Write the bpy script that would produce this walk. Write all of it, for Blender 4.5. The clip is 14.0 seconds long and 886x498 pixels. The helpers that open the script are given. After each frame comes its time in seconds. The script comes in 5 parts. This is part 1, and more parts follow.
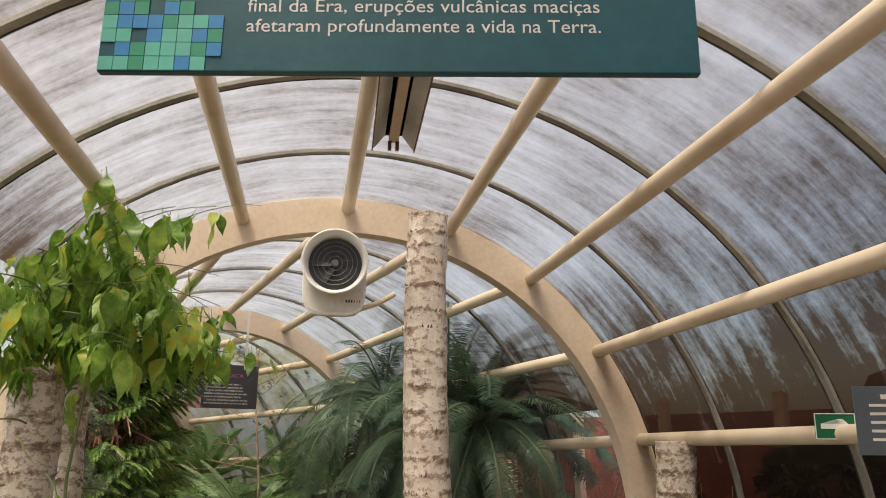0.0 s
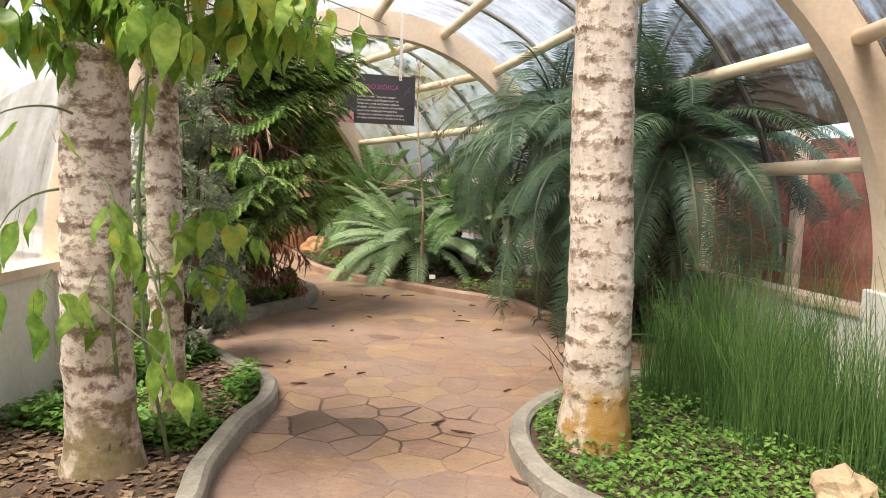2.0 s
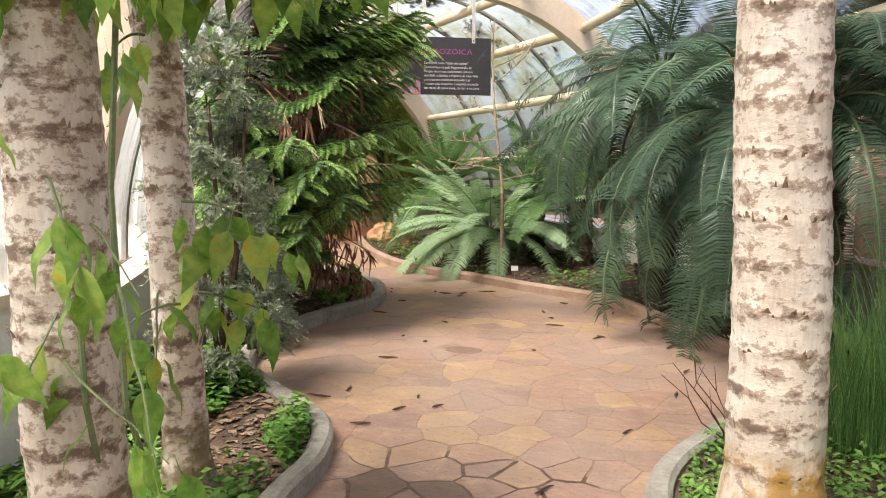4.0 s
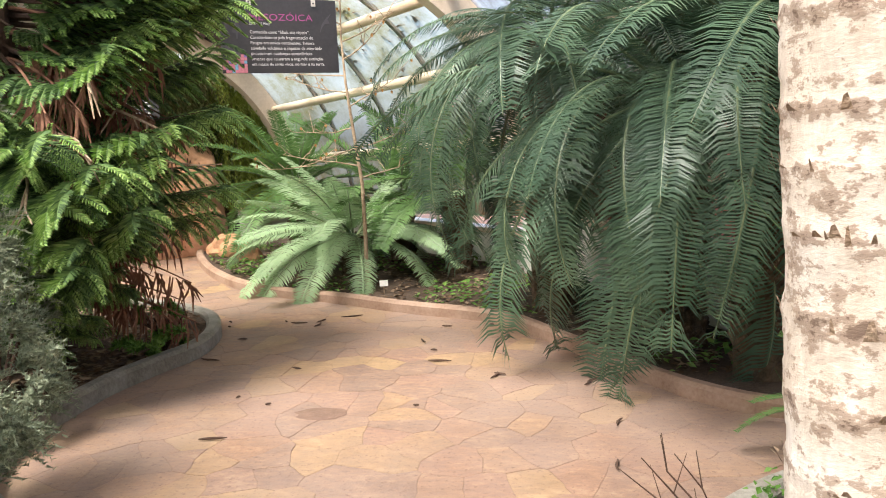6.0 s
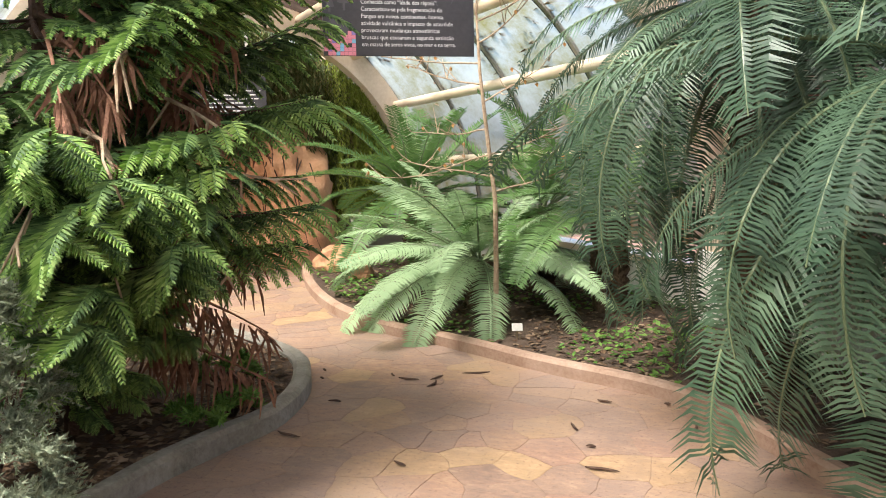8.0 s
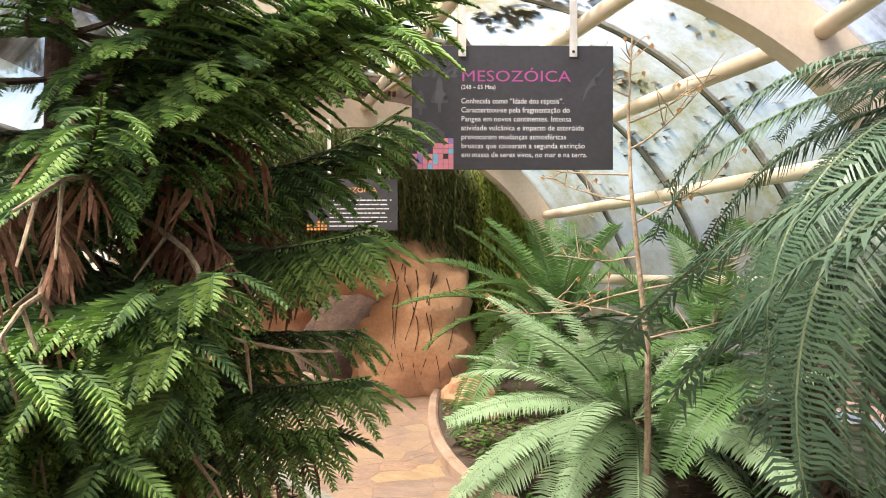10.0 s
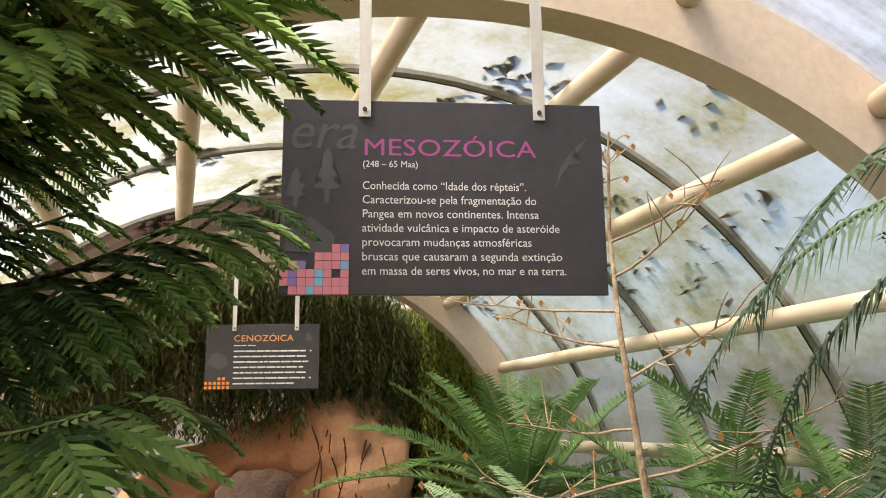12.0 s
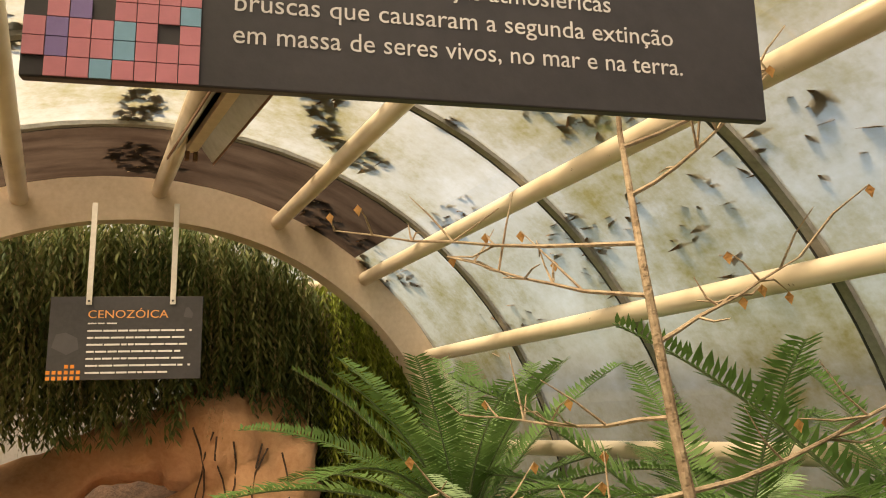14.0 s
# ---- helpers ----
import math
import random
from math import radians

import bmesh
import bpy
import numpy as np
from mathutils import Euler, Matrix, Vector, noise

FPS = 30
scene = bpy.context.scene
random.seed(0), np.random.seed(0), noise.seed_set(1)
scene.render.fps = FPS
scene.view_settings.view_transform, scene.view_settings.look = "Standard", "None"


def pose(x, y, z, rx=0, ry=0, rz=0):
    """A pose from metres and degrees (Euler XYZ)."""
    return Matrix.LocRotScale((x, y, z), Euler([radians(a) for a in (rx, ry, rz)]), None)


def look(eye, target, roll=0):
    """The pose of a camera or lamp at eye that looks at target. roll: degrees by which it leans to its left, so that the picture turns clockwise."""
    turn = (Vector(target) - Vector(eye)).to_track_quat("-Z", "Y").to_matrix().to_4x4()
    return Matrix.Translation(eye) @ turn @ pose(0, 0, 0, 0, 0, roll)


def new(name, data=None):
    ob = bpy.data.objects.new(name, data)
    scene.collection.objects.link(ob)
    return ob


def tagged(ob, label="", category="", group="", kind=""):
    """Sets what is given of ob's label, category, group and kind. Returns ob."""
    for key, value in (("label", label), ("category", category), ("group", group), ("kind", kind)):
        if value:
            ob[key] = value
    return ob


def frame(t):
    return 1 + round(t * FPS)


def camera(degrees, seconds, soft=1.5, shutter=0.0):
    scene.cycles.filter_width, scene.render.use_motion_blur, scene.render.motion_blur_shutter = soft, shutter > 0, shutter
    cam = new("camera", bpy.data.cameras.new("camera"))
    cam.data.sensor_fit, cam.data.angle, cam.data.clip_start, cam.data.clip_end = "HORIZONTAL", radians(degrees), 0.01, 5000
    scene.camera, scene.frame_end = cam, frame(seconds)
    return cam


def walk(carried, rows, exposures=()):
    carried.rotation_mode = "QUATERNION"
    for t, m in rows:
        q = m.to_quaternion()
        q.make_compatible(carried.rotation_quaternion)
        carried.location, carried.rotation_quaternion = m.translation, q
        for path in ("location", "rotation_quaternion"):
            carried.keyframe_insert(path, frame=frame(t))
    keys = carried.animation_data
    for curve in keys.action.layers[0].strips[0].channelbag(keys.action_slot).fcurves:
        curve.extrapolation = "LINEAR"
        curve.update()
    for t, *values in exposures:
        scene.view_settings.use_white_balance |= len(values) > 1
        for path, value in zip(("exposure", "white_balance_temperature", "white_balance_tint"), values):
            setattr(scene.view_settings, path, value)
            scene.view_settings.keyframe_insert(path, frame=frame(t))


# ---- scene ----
cam = camera(60.2, 14.0, soft=1.0)
PATH = [
    (0, (0.008, 0.132, 1.447), (0.018, 2.07, 1.938), 0.6),
    (0.5, (0.021, 0.465, 1.439), (-0.038, 2.455, 1.627), 0.2),
    (0.8, (0.024, 0.646, 1.421), (-0.084, 2.643, 1.46), 0.2),
    (1, (0.029, 0.766, 1.41), (-0.118, 2.76, 1.363), 0.3),
    (1.5, (0.07, 1.1, 1.374), (-0.214, 3.073, 1.21), 1.2),
    (2, (0.037, 1.438, 1.355), (-0.408, 3.377, 1.149), 2.0),
    (2.2, (0.01, 1.561, 1.359), (-0.516, 3.479, 1.148), 2.2),
    (4.3, (-0.333, 2.613, 1.374), (-0.953, 4.497, 1.087), -0.1),
    (4.5, (-0.33, 2.742, 1.374), (-0.846, 4.657, 1.081), -0.5),
    (5, (-0.362, 3.106, 1.359), (-0.676, 5.061, 1.061), -1.2),
    (5.5, (-0.491, 3.425, 1.353), (-0.733, 5.39, 1.058), -1.9),
    (6, (-0.603, 3.755, 1.329), (-0.891, 5.715, 1.034), -2.4),
    (6.5, (-0.731, 4.122, 1.312), (-1.095, 6.07, 1.025), -2.0),
    (7, (-0.884, 4.453, 1.299), (-1.289, 6.39, 1.011), -1.8),
    (7.2, (-0.919, 4.576, 1.3), (-1.343, 6.508, 1.005), -1.6),
    (9.3, (-1.062, 5.793, 1.544), (-1.987, 7.555, 1.335), -1.0),
    (9.5, (-1.07, 5.898, 1.551), (-2.025, 7.647, 1.388), -0.7),
    (10, (-1.124, 6.152, 1.531), (-2.134, 7.878, 1.498), -0.1),
    (10.5, (-1.209, 6.417, 1.548), (-2.212, 8.145, 1.61), 0.4),
    (11, (-1.327, 6.706, 1.548), (-2.269, 8.462, 1.715), 0.0),
    (11.5, (-1.445, 7.018, 1.56), (-2.368, 8.778, 1.815), -0.2),
    (12, (-1.594, 7.272, 1.573), (-2.487, 9.031, 1.934), -0.6),
    (12.5, (-1.727, 7.48, 1.588), (-2.558, 9.242, 2.042), -1.4),
    (13, (-1.882, 7.668, 1.567), (-2.692, 9.419, 2.107), -1.7),
    (13.5, (-2.039, 7.891, 1.567), (-2.8, 9.672, 2.094), -1.5),
    (14, (-2.148, 8.191, 1.493), (-2.813, 10.042, 1.858), -1.1),
]
walk(cam, [(t, look(eye, target, roll)) for t, eye, target, roll in PATH], [(t, e, k, 10) for t, e, k in ((0, 1.0, 6800), (0.7, 1.3, 6800), (1.5, 1.7, 6600), (4.5, 2.0, 6200), (7, 2.3, 6100), (10, 2.2, 6200), (12, 1.75, 6500), (13, 1.6, 6500), (13.5, 1.65, 6700), (14, 1.6, 8800))])

from mathutils.bvhtree import BVHTree
from mathutils.geometry import delaunay_2d_cdt

# ---- world and sun ----
world = bpy.data.worlds.new("sky")
scene.world = world
world.use_nodes = True
wn = world.node_tree
sky = wn.nodes.new("ShaderNodeTexSky")
sky.sky_type = "NISHITA"
sky.sun_disc = False
sky.sun_elevation = radians(52)
sky.sun_rotation = radians(205)
sky.air_density, sky.dust_density, sky.ozone_density = 1.0, 3.0, 1.0
wn.links.new(sky.outputs[0], wn.nodes["Background"].inputs[0])
wn.nodes["Background"].inputs[1].default_value = 0.15
sun = new("sun", bpy.data.lights.new("sun", "SUN"))
sun.data.energy, sun.data.angle, sun.data.color = 2.3, radians(26), (1.0, 0.92, 0.80)
sun.matrix_world = look((-5.5, 1.8, 14), (-1.5, 7, 0))


# ---- materials ----
def nodes(name):
    m = bpy.data.materials.new(name)
    m.use_nodes = True
    t = m.node_tree
    return m, t, t.nodes["Principled BSDF"]


def noise_fac(t, scale, detail=4, rough=0.6, stretch=None, coord="Object"):
    c = t.nodes.new("ShaderNodeNewGeometry" if coord == "Position" else "ShaderNodeTexCoord")
    n = t.nodes.new("ShaderNodeTexNoise")
    n.inputs["Scale"].default_value, n.inputs["Detail"].default_value, n.inputs["Roughness"].default_value = scale, detail, rough
    src = c.outputs[coord]
    if stretch:
        mp = t.nodes.new("ShaderNodeMapping")
        mp.inputs["Scale"].default_value = stretch
        t.links.new(src, mp.inputs[0])
        src = mp.outputs[0]
    t.links.new(src, n.inputs["Vector"])
    return n.outputs["Fac"]


def ramp(t, fac, stops):
    r = t.nodes.new("ShaderNodeValToRGB")
    e = r.color_ramp.elements
    while len(e) < len(stops):
        e.new(0.5)
    for el, (p, c) in zip(e, stops):
        el.position, el.color = p, (*c, 1)
    t.links.new(fac, r.inputs[0])
    return r.outputs[0]


def blend(t, fac, a, b, mode="MIX"):
    m = t.nodes.new("ShaderNodeMix")
    m.data_type, m.blend_type = "RGBA", mode
    for sock, v in ((m.inputs[0], fac), (m.inputs[6], a), (m.inputs[7], b)):
        if isinstance(v, (int, float)):
            sock.default_value = v
        elif isinstance(v, tuple):
            sock.default_value = (*v, 1)
        else:
            t.links.new(v, sock)
    return m.outputs[2]


def bump(t, p, fac, strength, dist=0.02):
    b = t.nodes.new("ShaderNodeBump")
    b.inputs["Strength"].default_value, b.inputs["Distance"].default_value = strength, dist
    t.links.new(fac, b.inputs["Height"])
    t.links.new(b.outputs[0], p.inputs["Normal"])


def surface(name, dark, mid, light, scale=6, rough=0.8, grain=60, bumpy=0.3, stretch=None, vary=0.0, metal=0.0, spec=0.5, coord="Object"):
    """A worn surface: two scales of colour, grain in the relief, and a change from object to object."""
    m, t, p = nodes(name)
    big = noise_fac(t, scale, 5, 0.6, stretch, coord)
    fine = noise_fac(t, grain, 3, 0.6, stretch, coord)
    col = ramp(t, big, [(0.3, dark), (0.5, mid), (0.72, light)])
    col = blend(t, 0.35, col, ramp(t, fine, [(0.3, dark), (0.7, light)]))
    if vary:
        oi = t.nodes.new("ShaderNodeObjectInfo")
        hs = t.nodes.new("ShaderNodeHueSaturation")
        mr = t.nodes.new("ShaderNodeMapRange")
        mr.inputs[3].default_value, mr.inputs[4].default_value = 1 - vary, 1 + vary
        t.links.new(oi.outputs["Random"], mr.inputs[0])
        t.links.new(mr.outputs[0], hs.inputs["Value"])
        t.links.new(col, hs.inputs["Color"])
        col = hs.outputs[0]
    t.links.new(col, p.inputs["Base Color"])
    p.inputs["Roughness"].default_value, p.inputs["Metallic"].default_value = rough, metal
    p.inputs["Specular IOR Level"].default_value = spec
    if bumpy:
        bump(t, p, fine, bumpy)
    return m


def leafy(name, dark, mid, light, rough=0.45, through_light=0.3, island=True, scale=3.0, tips=None, relief=0.0):
    """Foliage: colour by leaf and by patch, some light let through."""
    m, t, p = nodes(name)
    g = t.nodes.new("ShaderNodeNewGeometry")
    oi = t.nodes.new("ShaderNodeObjectInfo")
    n = noise_fac(t, scale, 3)
    mx = t.nodes.new("ShaderNodeMath")
    mx.operation = "MULTIPLY_ADD"
    t.links.new(g.outputs["Random Per Island"] if island else oi.outputs["Random"], mx.inputs[0])
    mx.inputs[1].default_value = 0.45
    t.links.new(n, mx.inputs[2])
    stops = [(0.35, dark), (0.65, mid), (0.95, light)]
    if tips:
        stops[2] = (0.93, light)
        stops.append((1.0, tips))
    col = ramp(t, mx.outputs[0], stops)
    t.links.new(col, p.inputs["Base Color"])
    p.inputs["Roughness"].default_value = rough
    p.inputs["Specular IOR Level"].default_value = 0.3
    if relief:
        bump(t, p, noise_fac(t, 240, 2, 0.6), relief, 0.004)
    tr = t.nodes.new("ShaderNodeBsdfTranslucent")
    t.links.new(col, tr.inputs[0])
    ms = t.nodes.new("ShaderNodeMixShader")
    ms.inputs[0].default_value = through_light
    t.links.new(p.outputs[0], ms.inputs[1])
    t.links.new(tr.outputs[0], ms.inputs[2])
    t.links.new(ms.outputs[0], t.nodes["Material Output"].inputs[0])
    return m


def glazing(name, film, stain, amount, clear, clean=(0.5, 0.5, 0.52), low=0.15, patchy=0.45):
    """Weathered plastic sheet: a milky film that passes light, streaks and patches of dirt."""
    m, t, p = nodes(name)
    streak = noise_fac(t, 1.3, 7, 0.7, (7.0, 0.8, 1.0), "UV")
    blot = noise_fac(t, 1.1, 6, 0.7, None, "UV")
    speck = noise_fac(t, 26, 3, 0.7, None, "UV")
    dirt = blend(t, patchy, streak, blot)
    dirt = blend(t, 0.12, dirt, speck)
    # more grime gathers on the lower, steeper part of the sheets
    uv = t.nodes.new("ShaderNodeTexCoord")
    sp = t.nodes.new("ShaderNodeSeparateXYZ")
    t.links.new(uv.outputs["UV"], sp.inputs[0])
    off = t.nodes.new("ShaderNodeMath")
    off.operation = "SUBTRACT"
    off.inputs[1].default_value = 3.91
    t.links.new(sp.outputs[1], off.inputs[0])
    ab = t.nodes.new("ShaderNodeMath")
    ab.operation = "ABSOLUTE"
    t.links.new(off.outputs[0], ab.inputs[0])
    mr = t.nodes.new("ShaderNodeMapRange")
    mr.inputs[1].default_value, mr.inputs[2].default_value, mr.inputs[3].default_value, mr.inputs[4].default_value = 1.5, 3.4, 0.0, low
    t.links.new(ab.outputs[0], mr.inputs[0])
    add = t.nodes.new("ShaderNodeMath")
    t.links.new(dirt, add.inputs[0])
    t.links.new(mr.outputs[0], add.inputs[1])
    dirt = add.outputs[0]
    mask = ramp(t, dirt, [(0.40 - amount, (0, 0, 0)), (0.52 - amount, (0.36, 0.36, 0.36)), (0.66 - amount, (1, 1, 1))])
    col = blend(t, mask, film, stain)
    tl = t.nodes.new("ShaderNodeBsdfTranslucent")
    t.links.new(col, tl.inputs[0])
    t.links.new(col, p.inputs["Base Color"])
    p.inputs["Roughness"].default_value = 0.45
    a = t.nodes.new("ShaderNodeMixShader")
    a.inputs[0].default_value = 0.75
    t.links.new(p.outputs[0], a.inputs[1])
    t.links.new(tl.outputs[0], a.inputs[2])
    tp = t.nodes.new("ShaderNodeBsdfTransparent")
    t.links.new(blend(t, mask, clean, tuple(v * 0.6 for v in stain)), tp.inputs[0])
    b = t.nodes.new("ShaderNodeMixShader")
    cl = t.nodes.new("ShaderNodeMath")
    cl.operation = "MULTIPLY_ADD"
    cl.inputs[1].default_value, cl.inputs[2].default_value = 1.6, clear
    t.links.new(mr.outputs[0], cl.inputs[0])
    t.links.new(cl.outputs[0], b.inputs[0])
    t.links.new(a.outputs[0], b.inputs[1])
    t.links.new(tp.outputs[0], b.inputs[2])
    t.links.new(b.outputs[0], t.nodes["Material Output"].inputs[0])
    return m


def flag_stone(name="flagstone", wet=1.0, gloss=0.0):
    """Dusty flagstone: ochre to rosy from stone to stone, grey dust and dark specks across them."""
    m, t, p = nodes(name)
    oi = t.nodes.new("ShaderNodeObjectInfo")
    gi = t.nodes.new("ShaderNodeNewGeometry")
    ad = t.nodes.new("ShaderNodeMath")
    ad.operation = "ADD"
    t.links.new(oi.outputs["Random"], ad.inputs[0])
    t.links.new(gi.outputs["Random Per Island"], ad.inputs[1])
    fr = t.nodes.new("ShaderNodeMath")
    fr.operation = "FRACT"
    t.links.new(ad.outputs[0], fr.inputs[0])
    tone = ramp(t, fr.outputs[0], [(0.0, (0.20, 0.13, 0.10)), (0.3, (0.27, 0.18, 0.135)), (0.5, (0.31, 0.175, 0.125)), (0.72, (0.34, 0.205, 0.115)), (0.88, (0.385, 0.245, 0.12)), (1.0, (0.46, 0.31, 0.145))])
    mott = blend(t, 0.45, noise_fac(t, 5, 6, 0.7, (1, 1.6, 1), "Position"), noise_fac(t, 17, 5, 0.7, (1, 1.8, 1), "Position"))
    dust = noise_fac(t, 0.9, 5, 0.65, None, "Position")
    fine = noise_fac(t, 45, 4, 0.7, None, "Position")
    col = blend(t, 0.52, tone, ramp(t, mott, [(0.36, (0.12, 0.075, 0.06)), (0.46, (0.22, 0.145, 0.105)), (0.54, (0.33, 0.21, 0.14)), (0.62, (0.46, 0.33, 0.22))]))
    col = blend(t, ramp(t, dust, [(0.40, (0, 0, 0)), (0.58, (0.5, 0.5, 0.5))]), col, (0.30, 0.22, 0.18))
    col = blend(t, ramp(t, fine, [(0.56, (0, 0, 0)), (0.72, (0.7, 0.7, 0.7))]), col, (0.12, 0.075, 0.06))
    col = blend(t, 1.0, col, (wet, wet, wet), "MULTIPLY")
    t.links.new(col, p.inputs["Base Color"])
    t.links.new(ramp(t, mott, [(0.3, (0.5 - gloss,) * 3), (0.7, (0.85 - gloss,) * 3)]), p.inputs["Roughness"])
    bump(t, p, blend(t, 0.5, mott, fine), 0.5, 0.012)
    return m


def chipped_paint():
    m, t, p = nodes("cream_pipe_paint")
    big = noise_fac(t, 2.0, 4, 0.6)
    chip = noise_fac(t, 11, 5, 0.7)
    col = ramp(t, big, [(0.3, (0.52, 0.41, 0.28)), (0.5, (0.66, 0.55, 0.41)), (0.7, (0.73, 0.63, 0.49))])
    col = blend(t, ramp(t, chip, [(0.68, (0, 0, 0)), (0.72, (1, 1, 1))]), col, (0.12, 0.055, 0.025))
    t.links.new(col, p.inputs["Base Color"])
    p.inputs["Roughness"].default_value = 0.42
    bump(t, p, chip, 0.12, 0.004)
    return m


CREAM = surface("cream_paint", (0.52, 0.40, 0.28), (0.66, 0.53, 0.40), (0.74, 0.62, 0.49), 1.2, 0.45, 30, 0.08)
PIPE = chipped_paint()
WHITE = surface("white_wall_paint", (0.52, 0.50, 0.44), (0.70, 0.69, 0.64), (0.78, 0.77, 0.73), 1.5, 0.7, 40, 0.15)
BAR = surface("grey_aluminium", (0.16, 0.15, 0.13), (0.30, 0.29, 0.26), (0.40, 0.39, 0.36), 3, 0.5, 40, 0.05, metal=0.3)
GASKET = surface("black_gasket", (0.02, 0.02, 0.02), (0.03, 0.03, 0.03), (0.05, 0.05, 0.05), 8, 0.7)
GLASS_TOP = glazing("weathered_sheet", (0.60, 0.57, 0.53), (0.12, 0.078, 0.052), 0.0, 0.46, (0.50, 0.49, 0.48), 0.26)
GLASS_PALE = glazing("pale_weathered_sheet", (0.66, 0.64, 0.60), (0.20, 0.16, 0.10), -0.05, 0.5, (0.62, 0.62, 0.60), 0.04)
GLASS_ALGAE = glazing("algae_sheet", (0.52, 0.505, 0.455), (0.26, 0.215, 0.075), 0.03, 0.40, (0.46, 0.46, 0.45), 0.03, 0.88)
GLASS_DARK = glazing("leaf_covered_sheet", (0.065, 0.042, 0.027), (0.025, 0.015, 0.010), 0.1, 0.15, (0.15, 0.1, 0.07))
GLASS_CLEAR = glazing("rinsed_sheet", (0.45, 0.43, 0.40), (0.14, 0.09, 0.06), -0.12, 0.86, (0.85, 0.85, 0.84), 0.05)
SOIL = surface("bed_soil", (0.035, 0.022, 0.014), (0.08, 0.052, 0.034), (0.15, 0.10, 0.07), 5, 0.95, 70, 0.8)
EARTH = surface("red_earth", (0.035, 0.022, 0.016), (0.13, 0.072, 0.048), (0.25, 0.13, 0.08), 0.7, 0.95, 12, 0.6)
KERB = surface("kerb_concrete", (0.15, 0.135, 0.11), (0.26, 0.24, 0.20), (0.37, 0.345, 0.30), 5, 0.9, 45, 0.5)
STONE = flag_stone()
DAMP_STONE = flag_stone("damp_flagstone", 0.55, 0.25)
JOINT = surface("joint_mortar", (0.19, 0.12, 0.085), (0.26, 0.17, 0.12), (0.33, 0.225, 0.165), 3, 0.85, 50, 0.4)
RINGS = surface("palm_ring_bark", (0.14, 0.09, 0.055), (0.25, 0.17, 0.11), (0.40, 0.30, 0.21), 10, 0.95, 50, 0.8)
ROCK = surface("terracotta_rock", (0.42, 0.19, 0.09), (0.58, 0.30, 0.16), (0.66, 0.39, 0.23), 1.6, 0.85, 30, 0.35)
CYCAD = leafy("cycad_leaf", (0.026, 0.055, 0.034), (0.098, 0.162, 0.096), (0.25, 0.34, 0.22), 0.36, 0.20)
CYCAD_PALE = leafy("pale_cycad_leaf", (0.25, 0.37, 0.19), (0.37, 0.50, 0.28), (0.50, 0.61, 0.39), 0.45, 0.22)
CYCAD_GREEN = leafy("green_cycad_leaf", (0.075, 0.15, 0.04), (0.14, 0.25, 0.075), (0.25, 0.37, 0.13), 0.5, 0.28)
FROND_STALK = surface("frond_stalk", (0.08, 0.11, 0.05), (0.14, 0.18, 0.09), (0.22, 0.26, 0.13), 6, 0.4)
RACHIS = surface("leaf_stalk", (0.07, 0.10, 0.04), (0.12, 0.16, 0.065), (0.20, 0.23, 0.10), 6, 0.5)
HUSK = surface("cycad_trunk_husk", (0.03, 0.02, 0.012), (0.09, 0.06, 0.035), (0.18, 0.12, 0.07), 12, 0.95, 40, 0.9)
NEEDLE = leafy("conifer_needles", (0.022, 0.046, 0.018), (0.095, 0.175, 0.056), (0.22, 0.34, 0.105), 0.55, 0.28, scale=3.4, relief=0.6)
YOUNG = leafy("young_conifer_needles", (0.12, 0.23, 0.05), (0.24, 0.40, 0.09), (0.46, 0.62, 0.20), 0.55, 0.32, scale=3.4, relief=0.6)
DEAD = surface("dead_needles", (0.12, 0.05, 0.03), (0.25, 0.12, 0.075), (0.40, 0.21, 0.13), 8, 0.9)
TWIG = surface("twig_bark", (0.20, 0.13, 0.08), (0.36, 0.26, 0.17), (0.50, 0.39, 0.27), 10, 0.9, 40, 0.5)
# bark colour; on the cave wall it stands for shade
BARK_CAVE_SHADE = surface("dark_bark_and_cave_shade", (0.03, 0.018, 0.012), (0.08, 0.045, 0.03), (0.14, 0.08, 0.055), 8, 0.95, 40, 0.8)
BROAD = leafy("broad_leaf", (0.07, 0.15, 0.025), (0.19, 0.33, 0.055), (0.40, 0.52, 0.11), 0.35, 0.46, island=False, tips=(0.50, 0.42, 0.05))
HERB = leafy("ground_cover_leaf", (0.05, 0.12, 0.02), (0.11, 0.23, 0.04), (0.22, 0.36, 0.08), 0.5, 0.3)
REED = leafy("horsetail_stem", (0.035, 0.085, 0.022), (0.08, 0.17, 0.045), (0.19, 0.31, 0.09), 0.45, 0.1)
JUNIPER = leafy("grey_juniper", (0.11, 0.135, 0.085), (0.22, 0.26, 0.17), (0.36, 0.40, 0.28), 0.7, 0.15)
LITTER = leafy("leaf_litter", (0.05, 0.028, 0.016), (0.14, 0.085, 0.05), (0.30, 0.22, 0.15), 0.9, 0.05)
GRASSOUT = surface("outside_ground", (0.05, 0.07, 0.02), (0.10, 0.09, 0.04), (0.20, 0.14, 0.08), 0.8, 0.95, 8, 0.5)


# ---- helpers for building ----
def mesh_ob(name, bm, material, parent=None, label="", smooth=False):
    me = bpy.data.meshes.new(name)
    bm.normal_update()
    bm.to_mesh(me)
    bm.free()
    me.materials.append(material)
    if smooth:
        me.polygons.foreach_set("use_smooth", [True] * len(me.polygons))
    ob = new(name, me)
    ob.parent = parent
    if label:
        tagged(ob, label)
    return ob


def part(name, bm, material, parent, label="", smooth=False):
    return mesh_ob(name, bm, material, parent, label, smooth)


